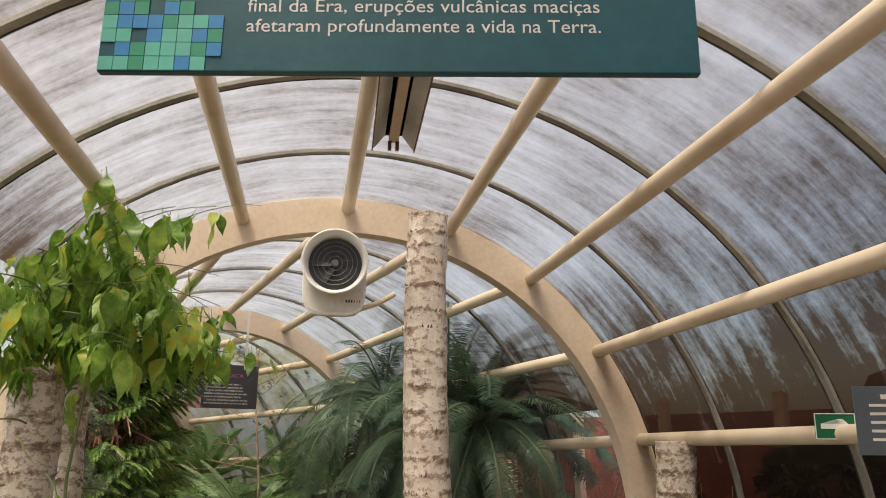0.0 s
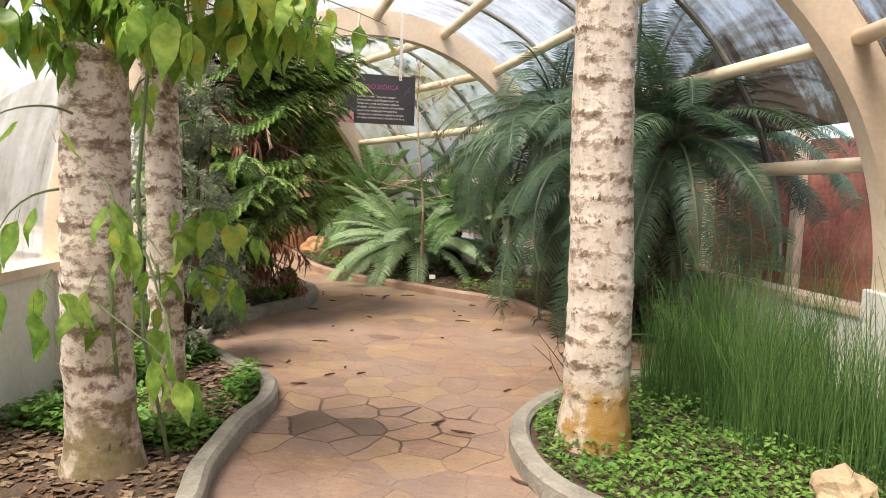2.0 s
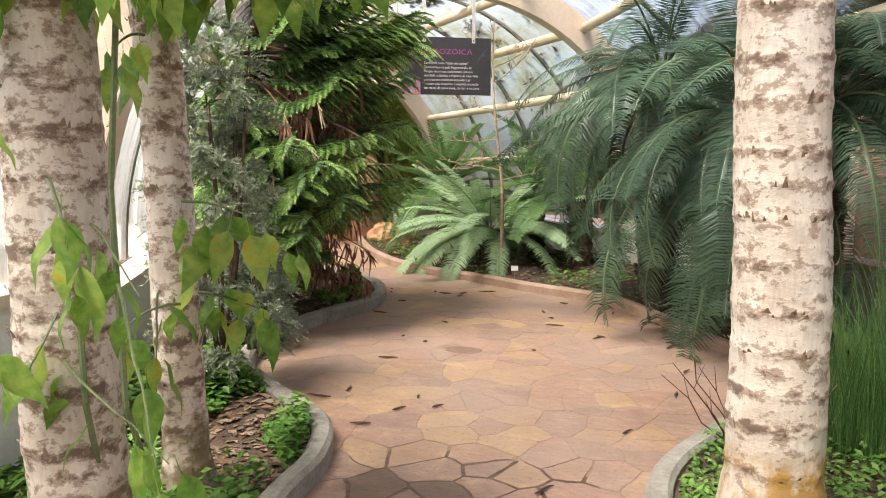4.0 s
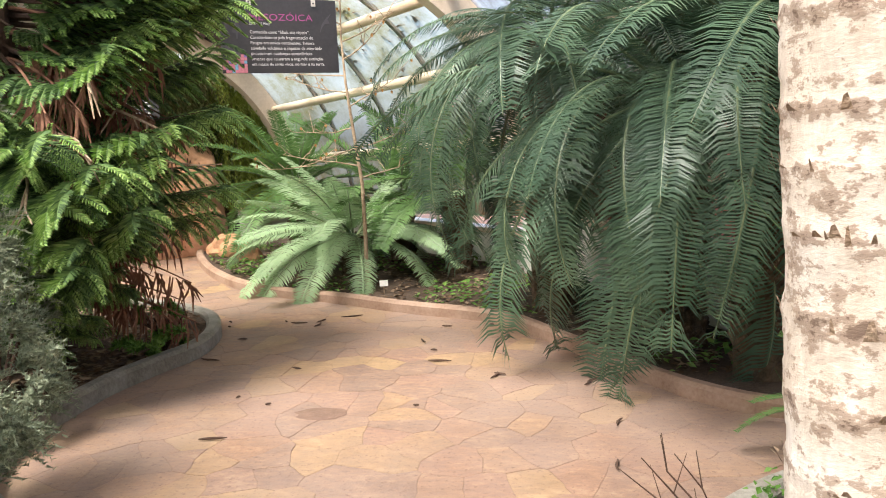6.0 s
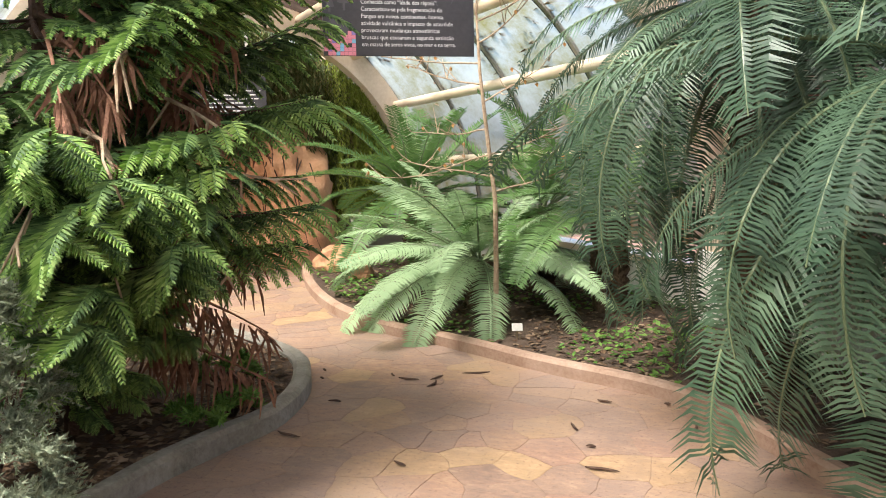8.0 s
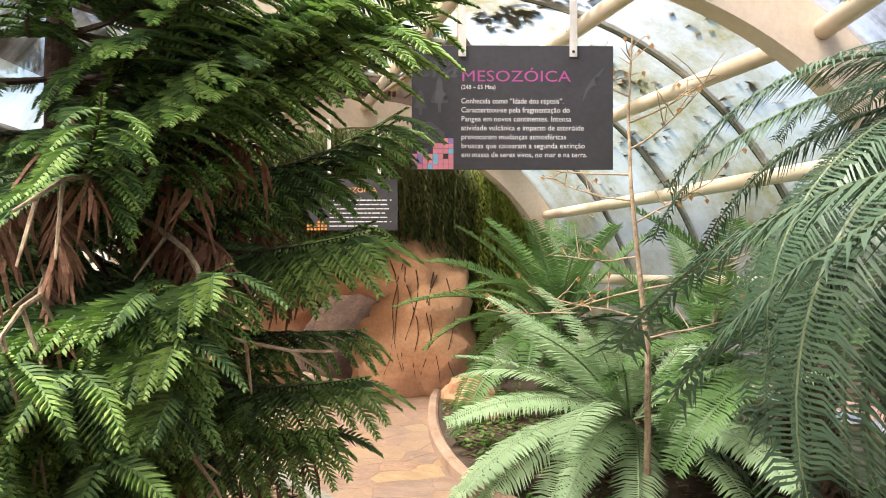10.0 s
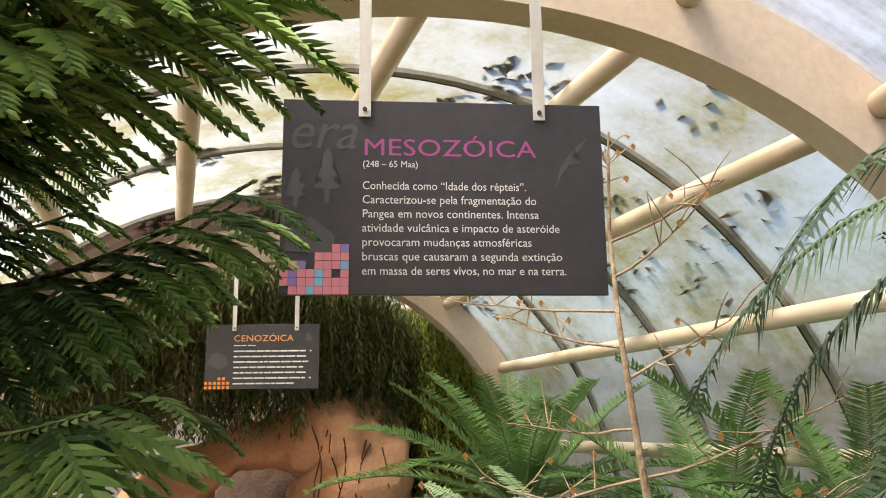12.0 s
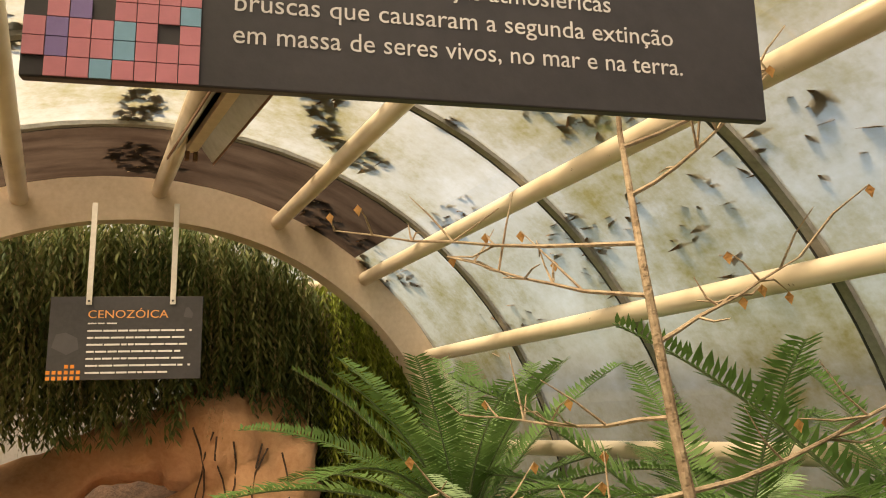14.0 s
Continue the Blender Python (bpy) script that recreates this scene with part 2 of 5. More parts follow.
def thing(name, label, category, group="", at=(0, 0, 0), rz=0.0):
    e = tagged(new(name), label, category, group)
    e.empty_display_size = 0.1
    e.matrix_world = pose(*at, 0, 0, rz)
    return e


def share(name, me, parent, m):
    ob = new(name, me)
    ob.parent = parent
    ob.matrix_basis = m
    return ob


def raw_mesh(name, verts, faces, material, uv=None):
    me = bpy.data.meshes.new(name)
    me.from_pydata([tuple(v) for v in verts], [], faces)
    me.materials.append(material)
    me.update()
    return me


def box(bm, size, m=None, bevel=0.0):
    g = bmesh.ops.create_cube(bm, size=1, matrix=(m or Matrix()) @ Matrix.Diagonal((*size, 1)))
    if bevel:
        edges = list({e for v in g["verts"] for e in v.link_edges})
        bmesh.ops.bevel(bm, geom=edges, offset=bevel, segments=2, affect="EDGES", profile=0.5)
    return bm


def tube(bm, pts, radii, seg=8, cap=True):
    """A round tube through points, with a radius at each."""
    pts = [Vector(p) for p in pts]
    rings = []
    for i, p in enumerate(pts):
        d = (pts[min(i + 1, len(pts) - 1)] - pts[max(i - 1, 0)]).normalized()
        up = Vector((0, 0, 1)) if abs(d.z) < 0.9 else Vector((0, 1, 0))
        a = d.cross(up).normalized()
        b = d.cross(a)
        r = radii[i] if isinstance(radii, (list, tuple)) else radii
        rings.append([bm.verts.new(p + r * (a * math.cos(2 * math.pi * k / seg) + b * math.sin(2 * math.pi * k / seg))) for k in range(seg)])
    for q, r in zip(rings, rings[1:]):
        for k in range(seg):
            bm.faces.new((q[k], q[(k + 1) % seg], r[(k + 1) % seg], r[k]))
    if cap:
        bm.faces.new(rings[0][::-1])
        bm.faces.new(rings[-1])
    return bm


# ---- plan: ribs of the vault (centre x, y, yaw, outer radius, springing height) ----
RIBS = [
    (-0.65, -2.30, -10, 2.48, 0.78),
    (0.05, 1.62, 2, 2.48, 0.78),
    (-0.62, 5.63, 15, 2.44, 0.75),
    (-2.50, 9.25, 38, 2.42, 0.55),
    (-5.28, 11.92, 56, 2.42, 0.36),
    (-9.0, 13.2, 70, 2.42, 0.36),
]


def rib_point(rib, a, dr=0.0, along=0.0):
    """A point of a rib's arc at angle a (0 right, 90 top), dr outside its radius."""
    x, y, yaw, r, z = rib
    c, s = math.cos(radians(yaw)), math.sin(radians(yaw))
    u = (r + dr) * math.cos(radians(a))
    return Vector((x + u * c - along * s, y + u * s + along * c, z + (r + dr) * math.sin(radians(a))))


def rib_between(i, f):
    a, b = RIBS[i], RIBS[i + 1]
    return tuple(p + (q - p) * f for p, q in zip(a, b))


def build_rib(i):
    rib = RIBS[i]
    bm = bmesh.new()
    depth, half = 0.25, 0.07
    prof = [(0.02, -half), (0.02, half), (-depth, half), (-depth, -half)]
    angles = [0 + 180 * k / 64 for k in range(65)]
    rows = []
    for a in angles:
        rows.append([bm.verts.new(rib_point(rib, a, dr, al)) for dr, al in prof])
    for q, r in zip(rows, rows[1:]):
        for k in range(4):
            bm.faces.new((q[k], q[(k + 1) % 4], r[(k + 1) % 4], r[k]))
    bm.faces.new(rows[0][::-1])
    bm.faces.new(rows[-1])
    ob = mesh_ob("arch_rib", bm, CREAM)
    for sgn in (0, 180):
        leg = bmesh.new()
        p = rib_point(rib, sgn, -0.115)
        box(leg, (0.32, 0.24, rib[4] + 0.1), pose(p.x, p.y, rib[4] / 2 - 0.05, 0, 0, rib[2]), 0.01)
        part("pier", leg, WHITE, ob, "white painted masonry pier under the arch")
    return tagged(ob, "cream painted steel arch rib of the greenhouse vault", "arch", "arch ribs", "structure")


for i in range(len(RIBS)):
    build_rib(i)

PURLINS = (18, 36, 54.5, 72.5, 91.5, 110, 126, 146)
for i in range(len(RIBS) - 1):
    for a in PURLINS:
        bm = bmesh.new()
        p, q = rib_point(RIBS[i], a, -0.07), rib_point(RIBS[i + 1], a, -0.07)
        tube(bm, [p.lerp(q, k / 6) for k in range(7)], 0.048, 14)
        tagged(mesh_ob("purlin", bm, PIPE, smooth=True), "cream painted steel pipe running along the vault, chipped in places", "pipe", "vault pipes", "structure")
    n = 4
    for k in range(1, n):
        rib = rib_between(i, k / n)
        bm = bmesh.new()
        for lo, hi, w in ((-0.015, 0.012, 0.022),):
            rows = []
            for j in range(49):
                a = 180 * j / 48
                rows.append([bm.verts.new(rib_point(rib, a, dr, al)) for dr, al in ((hi, -w), (hi, w), (lo, w), (lo, -w))])
            for q, r in zip(rows, rows[1:]):
                for e in range(4):
                    bm.faces.new((q[e], q[(e + 1) % 4], r[(e + 1) % 4], r[e]))
        bar = tagged(mesh_ob("glazing_bar", bm, BAR), "thin grey aluminium glazing bar bent over the vault", "glazing bar", "glazing bars", "structure")
        bm = bmesh.new()
        rows = []
        for j in range(49):
            a = 180 * j / 48
            rows.append([bm.verts.new(rib_point(rib, a, dr, al)) for dr, al in ((-0.006, 0.023), (-0.006, 0.034), (-0.016, 0.034), (-0.016, 0.023))])
        for q, r in zip(rows, rows[1:]):
            for e in range(4):
                bm.faces.new((q[e], q[(e + 1) % 4], r[(e + 1) % 4], r[e]))
        part("seal", bm, GASKET, bar, "black rubber seal")
    # sheets of the glazing, one between each two bars
    for k in range(n):
        r0, r1 = rib_between(i, k / n), rib_between(i, (k + 1) / n)
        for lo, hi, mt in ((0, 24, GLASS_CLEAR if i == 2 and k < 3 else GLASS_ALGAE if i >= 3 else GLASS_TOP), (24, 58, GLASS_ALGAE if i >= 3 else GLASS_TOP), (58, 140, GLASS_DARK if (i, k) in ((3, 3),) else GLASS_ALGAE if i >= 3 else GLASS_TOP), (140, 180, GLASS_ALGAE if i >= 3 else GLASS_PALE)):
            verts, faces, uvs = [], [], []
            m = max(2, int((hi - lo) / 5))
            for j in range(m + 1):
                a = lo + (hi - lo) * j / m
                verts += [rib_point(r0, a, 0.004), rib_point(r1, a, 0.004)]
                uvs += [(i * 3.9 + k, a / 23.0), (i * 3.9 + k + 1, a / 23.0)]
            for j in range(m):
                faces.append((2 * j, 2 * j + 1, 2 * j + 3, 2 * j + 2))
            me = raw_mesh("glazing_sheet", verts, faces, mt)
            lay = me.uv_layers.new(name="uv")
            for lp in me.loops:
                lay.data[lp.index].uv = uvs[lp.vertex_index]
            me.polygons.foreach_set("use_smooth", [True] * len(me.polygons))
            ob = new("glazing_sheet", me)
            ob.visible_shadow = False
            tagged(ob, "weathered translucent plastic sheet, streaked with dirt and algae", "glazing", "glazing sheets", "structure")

# low walls under the vault and end walls
for i in range(len(RIBS) - 1):
    for sgn in (0, 180):
        bm = bmesh.new()
        p, q = rib_point(RIBS[i], sgn, 0.0), rib_point(RIBS[i + 1], sgn, 0.0)
        d = (q - p)
        zt = min(p.z, q.z) + (0.17 if sgn == 0 and i < 2 else -0.003)
        mid = (p + q) / 2
        box(bm, (d.xy.length, 0.16, zt + 0.3), pose(mid.x, mid.y, zt / 2 - 0.15, 0, 0, math.degrees(math.atan2(d.y, d.x))))
        w = mesh_ob("wall_low", bm, WHITE)
        tagged(w, "low white painted wall under the glazing", "wall", "low walls", "structure")
        bm = bmesh.new()
        box(bm, (d.xy.length, 0.20, 0.05), pose(mid.x, mid.y, zt + 0.026, 0, 0, math.degrees(math.atan2(d.y, d.x))))
        part("coping", bm, CREAM, w, "cream coping")
for rib, nm in ((RIBS[0], "wall_start"), (RIBS[-1], "wall_end")):
    bm = bmesh.new()
    vs = [bm.verts.new(rib_point(rib, 180 * k / 24, -0.2)) for k in range(25)]
    lo = [bm.verts.new(Vector((v.co.x, v.co.y, -0.1))) for v in (vs[-1], vs[0])]
    f = bm.faces.new(vs + lo)
    bmesh.ops.triangulate(bm, faces=[f])
    bmesh.ops.solidify(bm, geom=bm.faces[:], thickness=0.08)
    tagged(mesh_ob(nm, bm, WHITE), "plain white end wall of the greenhouse", "wall", "", "structure")

# ---- ground, path, beds ----
bm = bmesh.new()
bmesh.ops.create_grid(bm, x_segments=2, y_segments=2, size=400, matrix=pose(0, 0, -0.12))
tagged(mesh_ob("ground", bm, GRASSOUT), "dry grass and red soil outside the greenhouse", "ground", "", "structure")

KERB_L = [(-1.05, -2.2), (-1.1, 1.5), (-1.25, 3.0), (-1.47, 3.85), (-1.64, 4.3), (-1.76, 4.8), (-1.80, 5.2), (-1.98, 5.58), (-2.42, 5.92), (-2.85, 6.3), (-3.04, 6.8), (-3.06, 7.4), (-2.97, 7.85), (-2.88, 8.25), (-3.0, 8.75), (-3.35, 9.2), (-4.2, 9.6), (-5.6, 10.1), (-7.0, 10.6), (-8.4, 11.3)]
KERB_R = [(1.1, -2.2), (1.05, 2.0), (0.95, 3.6), (0.5, 4.1), (0.05, 4.35), (-0.2, 4.6), (-0.35, 4.95), (-0.40, 5.3), (-0.34, 5.65), (-0.22, 5.93), (-0.06, 6.2), (0.3, 6.5), (0.9, 6.75), (1.75, 6.9)]
KERB_F = [(1.5, 7.4), (0.75, 7.22), (0.15, 7.42), (-0.4, 8.2), (-0.96, 9.0), (-1.66, 9.34), (-2.45, 9.77), (-3.0, 10.02), (-3.42, 10.32), (-3.92, 10.87), (-4.3, 11.42), (-4.52, 11.78), (-4.75, 12.2), (-5.0, 12.75)]


def smooth_line(pts, n=5):
    """A rounded line through points."""
    p = [Vector((*q, 0)) for q in pts]
    out = []
    for i in range(len(p) - 1):
        a, b, c, d = p[max(i - 1, 0)], p[i], p[i + 1], p[min(i + 2, len(p) - 1)]
        for k in range(n):
            t = k / n
            out.append(0.5 * ((2 * b) + (c - a) * t + (2 * a - 5 * b + 4 * c - d) * t * t + (3 * b - a - 3 * c + d) * t ** 3))
    out.append(p[-1])
    return out


def kerb(pts, label, width=0.10, height=0.10, material=None):
    line = smooth_line(pts)
    bm = bmesh.new()
    rows = []
    for i, p in enumerate(line):
        d = (line[min(i + 1, len(line) - 1)] - line[max(i - 1, 0)]).normalized()
        s = Vector((d.y, -d.x, 0))
        wob = 0.006 * noise.noise(p * 3)
        h = height + 0.008 * noise.noise(p * 2.1)
        prof = [(-width / 2, -0.1), (-width / 2, h - 0.02), (-width / 2 + 0.02, h), (width / 2 - 0.02, h), (width / 2, h - 0.02), (width / 2, -0.1)]
        rows.append([bm.verts.new(p + s * (u + wob) + Vector((0, 0, z))) for u, z in prof])
    for q, r in zip(rows, rows[1:]):
        for k in range(len(q) - 1):
            bm.faces.new((q[k], q[k + 1], r[k + 1], r[k]))
    bm.faces.new(rows[0])
    bm.faces.new(rows[-1][::-1])
    bmesh.ops.recalc_face_normals(bm, faces=bm.faces[:])
    return tagged(mesh_ob("kerb", bm, material or KERB), label, "kerb", "", "structure")


kerb(KERB_L, "pale concrete kerb winding along the planting bed")
kerb(KERB_R, "pale rounded concrete kerb round the horsetail bed")
kerb(KERB_F, "worn reddish concrete kerb along the cycad bed", 0.085, 0.085, surface("kerb_red", (0.24, 0.14, 0.09), (0.36, 0.24, 0.17), (0.46, 0.33, 0.25), 4, 0.85, 50, 0.3))


def fill(bm, pts, z):
    """A flat face of any outline."""
    n = len(pts)
    vs, _, fs, _, _, _ = delaunay_2d_cdt([Vector((p[0], p[1])) for p in pts], [(i, (i + 1) % n) for i in range(n)], [], 1, 1e-5)
    made = [bm.verts.new((v.x, v.y, z)) for v in vs]
    for f in fs:
        bm.faces.new([made[i] for i in f])


def bed(line, far, name, label):
    pts = [p.xy for p in smooth_line(line)] + [Vector(q) for q in far]
    bm = bmesh.new()
    fill(bm, pts, 0.055)
    g = bmesh.ops.extrude_face_region(bm, geom=bm.faces[:])
    bmesh.ops.translate(bm, verts=[v for v in g["geom"] if isinstance(v, bmesh.types.BMVert)], vec=(0, 0, -0.15))
    bmesh.ops.recalc_face_normals(bm, faces=bm.faces[:])
    return tagged(mesh_ob(name, bm, SOIL), label, "planting bed", "", "structure")


bed(KERB_L, [(-9, 10.5), (-6.2, 9.4), (-4.3, 7.7), (-3.05, 5.0), (-2.9, 4.6), (-2.4, 1.6), (-3.0, -2.2)], "bed_soil_1", "dark soil bed littered with dry leaves")
bed(KERB_R, [(1.85, 6.2), (2.5, 1.6), (1.8, -2.2)], "bed_soil_2", "green weedy soil bed full of horsetail")
bed(KERB_F, [(-4.0, 14.2), (-3.2, 13.5), (-0.7, 10.8), (1.6, 7.6)], "bed_soil_3", "dark soil bed under the cycads")

bm = bmesh.new()
fill(bm, [Vector(q) for q in ((-3.4, -2.6), (1.8, -2.6), (2.6, 1.6), (1.9, 6.4), (1.8, 8), (-0.5, 10.9), (-4, 14.2), (-7, 16), (-11.5, 13.5), (-9.0, 10.6), (-6.2, 9.4), (-4.3, 7.7), (-3.0, 5.0), (-2.42, 1.6))], -0.0022)
path_floor = tagged(mesh_ob("floor", bm, JOINT), "path of irregular ochre flagstones in mortar, dusty and worn", "path", "", "structure")

# red earth bank outside
def bank(side, i0, i1, height, name, label):
    verts, faces = [], []
    n, m = 24, 8
    for j in range(n + 1):
        f = i0 + (i1 - i0) * j / n
        k = min(int(f), len(RIBS) - 2)
        rib = rib_between(k, f - k)
        for e in range(m + 1):
            w = 0.30 + 3.0 * (e / m) ** 1.3
            p = rib_point(rib, 0 if side > 0 else 180, w)
            h = height * (1.0 if f < 1.85 else max(0.12, 1 - (f - 1.85) * 3.5)) * min(1, (e / m) * 1.9) + 0.25 * noise.noise(Vector((p.x * 0.9, p.y * 0.9, 3)))
            verts.append((p.x, p.y, -0.2 + max(0.0, h)))
    for j in range(n):
        for e in range(m):
            a = j * (m + 1) + e
            faces.append((a, a + 1, a + m + 2, a + m + 1))
    ob = new(name, raw_mesh(name, verts, faces, EARTH))
    return tagged(ob, label, "earth bank", "", "structure")


bank(1, 0.0, 5.0, 2.5, "earth_bank", "bare red earth bank beyond the glazing")

# red rendered wall standing beyond the clear sheets
p, q = rib_point(RIBS[2], 0, 1.1), rib_point(RIBS[3], 0, 1.0)
p, q = p - (q - p) * 0.1, q + (q - p) * 0.3
d, mid = q - p, (p + q) / 2
turn = math.degrees(math.atan2(d.y, d.x))
bm = bmesh.new()
box(bm, (d.xy.length, 0.2, 1.85), pose(mid.x, mid.y, 0.80, 0, 0, turn))
red_wall = tagged(mesh_ob("wall_outside", bm, surface("red_render", (0.10, 0.03, 0.025), (0.24, 0.07, 0.05), (0.38, 0.17, 0.12), 3.2, 0.9, 25, 0.5)), "weathered brick-red rendered wall outside the greenhouse", "wall", "", "structure")
for k in range(6):
    c = p + d * (k + 0.3) / 6
    bm = bmesh.new()
    box(bm, (0.09, 0.09, 2.0), pose(c.x - 0.147 * abs(d.y) / d.xy.length, c.y - 0.147 * abs(d.x) / d.xy.length, 0.88, 0, 0, turn), 0.008)
    part("post", bm, CREAM, red_wall, "pale painted post")


# ---- palm trunks ----
def ringed_trunk(base, top, r0, r1, height_rings, label, seed, bark):
    t = thing("palm_trunk", label, "palm trunk", "ringed palm trunks", at=base)
    g = random.Random(seed)
    b, p = Vector(base), Vector(top)
    n, seg = int((p - b).length / 0.011), 40
    zr, z = [], 0.0
    while z < 1:
        zr.append(z)
        z += height_rings * g.uniform(0.75, 1.3)
    bm, rings = bmesh.new(), []
    scar = bm.verts.layers.float.new("scar")
    for i in range(n + 1):
        f = i / n
        c = (p - b) * f + Vector((0.02 * math.sin(f * 5 + seed), 0.015 * math.sin(f * 4), 0))
        row = []
        for k in range(seg):
            a = 2 * math.pi * k / seg
            q = Vector((math.cos(a) * 2, math.sin(a) * 2, f * 14 + seed))
            ragged = noise.noise(q * 1.6) * 0.016
            dd = min(abs(f + ragged * 0.5 - w) * (p - b).length for w in zr)
            lip = 0.0055 * max(0, 1 - dd / 0.022) * (0.6 + 0.8 * noise.noise(q * 2.2 + Vector((9, 0, 0))))
            peel = 0.003 if noise.noise(Vector((math.cos(a) * 3, math.sin(a) * 3, f * 30 + seed))) > 0.1 else 0.0
            r = r0 + (r1 - r0) * f + lip + peel + 0.008 * noise.noise(q * 0.8) + (0.03 * max(0, 1 - f * 12))
            v = bm.verts.new(c + Vector((math.cos(a) * r, math.sin(a) * r, 0)))
            below = max(((f + ragged * 0.5 - w) * (p - b).length for w in zr if f + ragged * 0.5 <= w + 0.004), default=-1.0)
            v[scar] = max(0.0, 1 + below / 0.045) * max(0.0, 0.55 + 1.1 * noise.noise(Vector((math.cos(a) * 0.9, math.sin(a) * 0.9, f * 9 + seed))))
            row.append(v)
        rings.append(row)
    for i in range(n):
        for k in range(seg):
            f = bm.faces.new((rings[i][k], rings[i][(k + 1) % seg], rings[i + 1][(k + 1) % seg], rings[i + 1][k]))
            f.smooth = True
    bm.faces.new(rings[-1])
    bm.faces.new(rings[0][::-1])
    part("stem", bm, bark, t)
    for w in zr[1:]:
        # ragged fibre left round each leaf scar
        bm = bmesh.new()
        c = (p - b) * w + Vector((0.02 * math.sin(w * 5 + seed), 0.015 * math.sin(w * 4), 0))
        rr = r0 + (r1 - r0) * w
        for k in range(20):
            a = g.uniform(0, 2 * math.pi)
            if noise.noise(Vector((math.cos(a), math.sin(a), w * 20 + seed))) < -0.1:
                continue
            h = g.uniform(0.006, 0.026) * (1 if g.random() < 0.8 else 1.8)
            u = g.uniform(0.006, 0.022) / rr
            o = rr + 0.013 + g.uniform(0, 0.007)
            zz = g.uniform(-0.008, 0.008)
            vs = [bm.verts.new(c + Vector((math.cos(a + s * u) * oo, math.sin(a + s * u) * oo, zz + hh))) for s, oo, hh in ((-0.5, o - 0.004, -h * 0.3), (0.5, o - 0.004, -h * 0.25), (0.15, o + 0.006, h * 0.7), (-0.15, o + 0.005, h * 0.55))]
            bm.faces.new(vs)
        tagged(part("ring_fibre", bm, RINGS, t), kind="stuff")
    return t


def peeling_bark(name, flaked, growth):
    m, t, p = nodes(name)
    big = noise_fac(t, 5, 5, 0.65, (1, 1, 0.6))
    flake = noise_fac(t, 17, 8, 0.72, (1, 1, 1.5))
    fine = noise_fac(t, 70, 3, 0.6, (1, 1, 0.3))
    base = ramp(t, big, [(0.3, (0.52, 0.43, 0.34)), (0.52, (0.68, 0.61, 0.53)), (0.7, (0.78, 0.74, 0.69))])
    base = blend(t, 0.3, base, ramp(t, fine, [(0.3, (0.30, 0.21, 0.14)), (0.7, (0.74, 0.66, 0.56))]))
    # flaked spots, thickest under each leaf scar
    at = t.nodes.new("ShaderNodeAttribute")
    at.attribute_name = "scar"
    lift = t.nodes.new("ShaderNodeMath")
    lift.operation = "MULTIPLY_ADD"
    lift.inputs[1].default_value = 0.16
    t.links.new(at.outputs["Fac"], lift.inputs[0])
    t.links.new(flake, lift.inputs[2])
    base = blend(t, ramp(t, lift.outputs[0], [(0.535 - flaked, (0, 0, 0)), (0.575 - flaked, (0.75, 0.75, 0.75))]), base, (0.27, 0.185, 0.13))
    base = blend(t, ramp(t, lift.outputs[0], [(0.635 - flaked * 1.4, (0, 0, 0)), (0.67 - flaked * 1.4, (0.8, 0.8, 0.8))]), base, (0.13, 0.085, 0.06))
    c = t.nodes.new("ShaderNodeTexCoord")
    s = t.nodes.new("ShaderNodeSeparateXYZ")
    t.links.new(c.outputs["Object"], s.inputs[0])
    lowpatch = t.nodes.new("ShaderNodeMapRange")
    lowpatch.inputs[1].default_value, lowpatch.inputs[2].default_value = 0.36, 0.28
    t.links.new(s.outputs[2], lowpatch.inputs[0])
    moss = t.nodes.new("ShaderNodeMath")
    moss.operation = "MULTIPLY"
    t.links.new(lowpatch.outputs[0], moss.inputs[0])
    t.links.new(ramp(t, big, [(0.40, (0, 0, 0)), (0.52, (0.9, 0.9, 0.9))]), moss.inputs[1])
    base = blend(t, moss.outputs[0], base, growth)
    t.links.new(base, p.inputs["Base Color"])
    p.inputs["Roughness"].default_value = 0.9
    bump(t, p, flake, 0.6, 0.01)
    return m


PEEL = peeling_bark("peeling_palm_bark", 0.0, (0.36, 0.19, 0.025))
PEEL_FLAKED = peeling_bark("flaked_palm_bark", 0.035, (0.17, 0.13, 0.055))
ringed_trunk((-0.045, 5.14, 0.04), (-0.065, 5.17, 2.95), 0.160, 0.132, 0.045, "tall pale ringed palm trunk with peeling bark, top cut", 1, PEEL)
ringed_trunk((1.66, 5.48, 0.04), (1.62, 5.5, 1.47), 0.135, 0.13, 0.09, "short pale ringed palm stump with flaking bark among horsetail", 2, PEEL_FLAKED)
ringed_trunk((-2.04, 4.18, 0.04), (-2.10, 4.2, 1.80), 0.145, 0.13, 0.09, "thick pale ringed palm trunk with flaking bark beside the wall", 3, PEEL_FLAKED)
ringed_trunk((-2.05, 4.72, 0.04), (-2.22, 4.78, 2.3), 0.085, 0.075, 0.08, "slim pale ringed palm trunk with flaking bark", 4, PEEL_FLAKED)


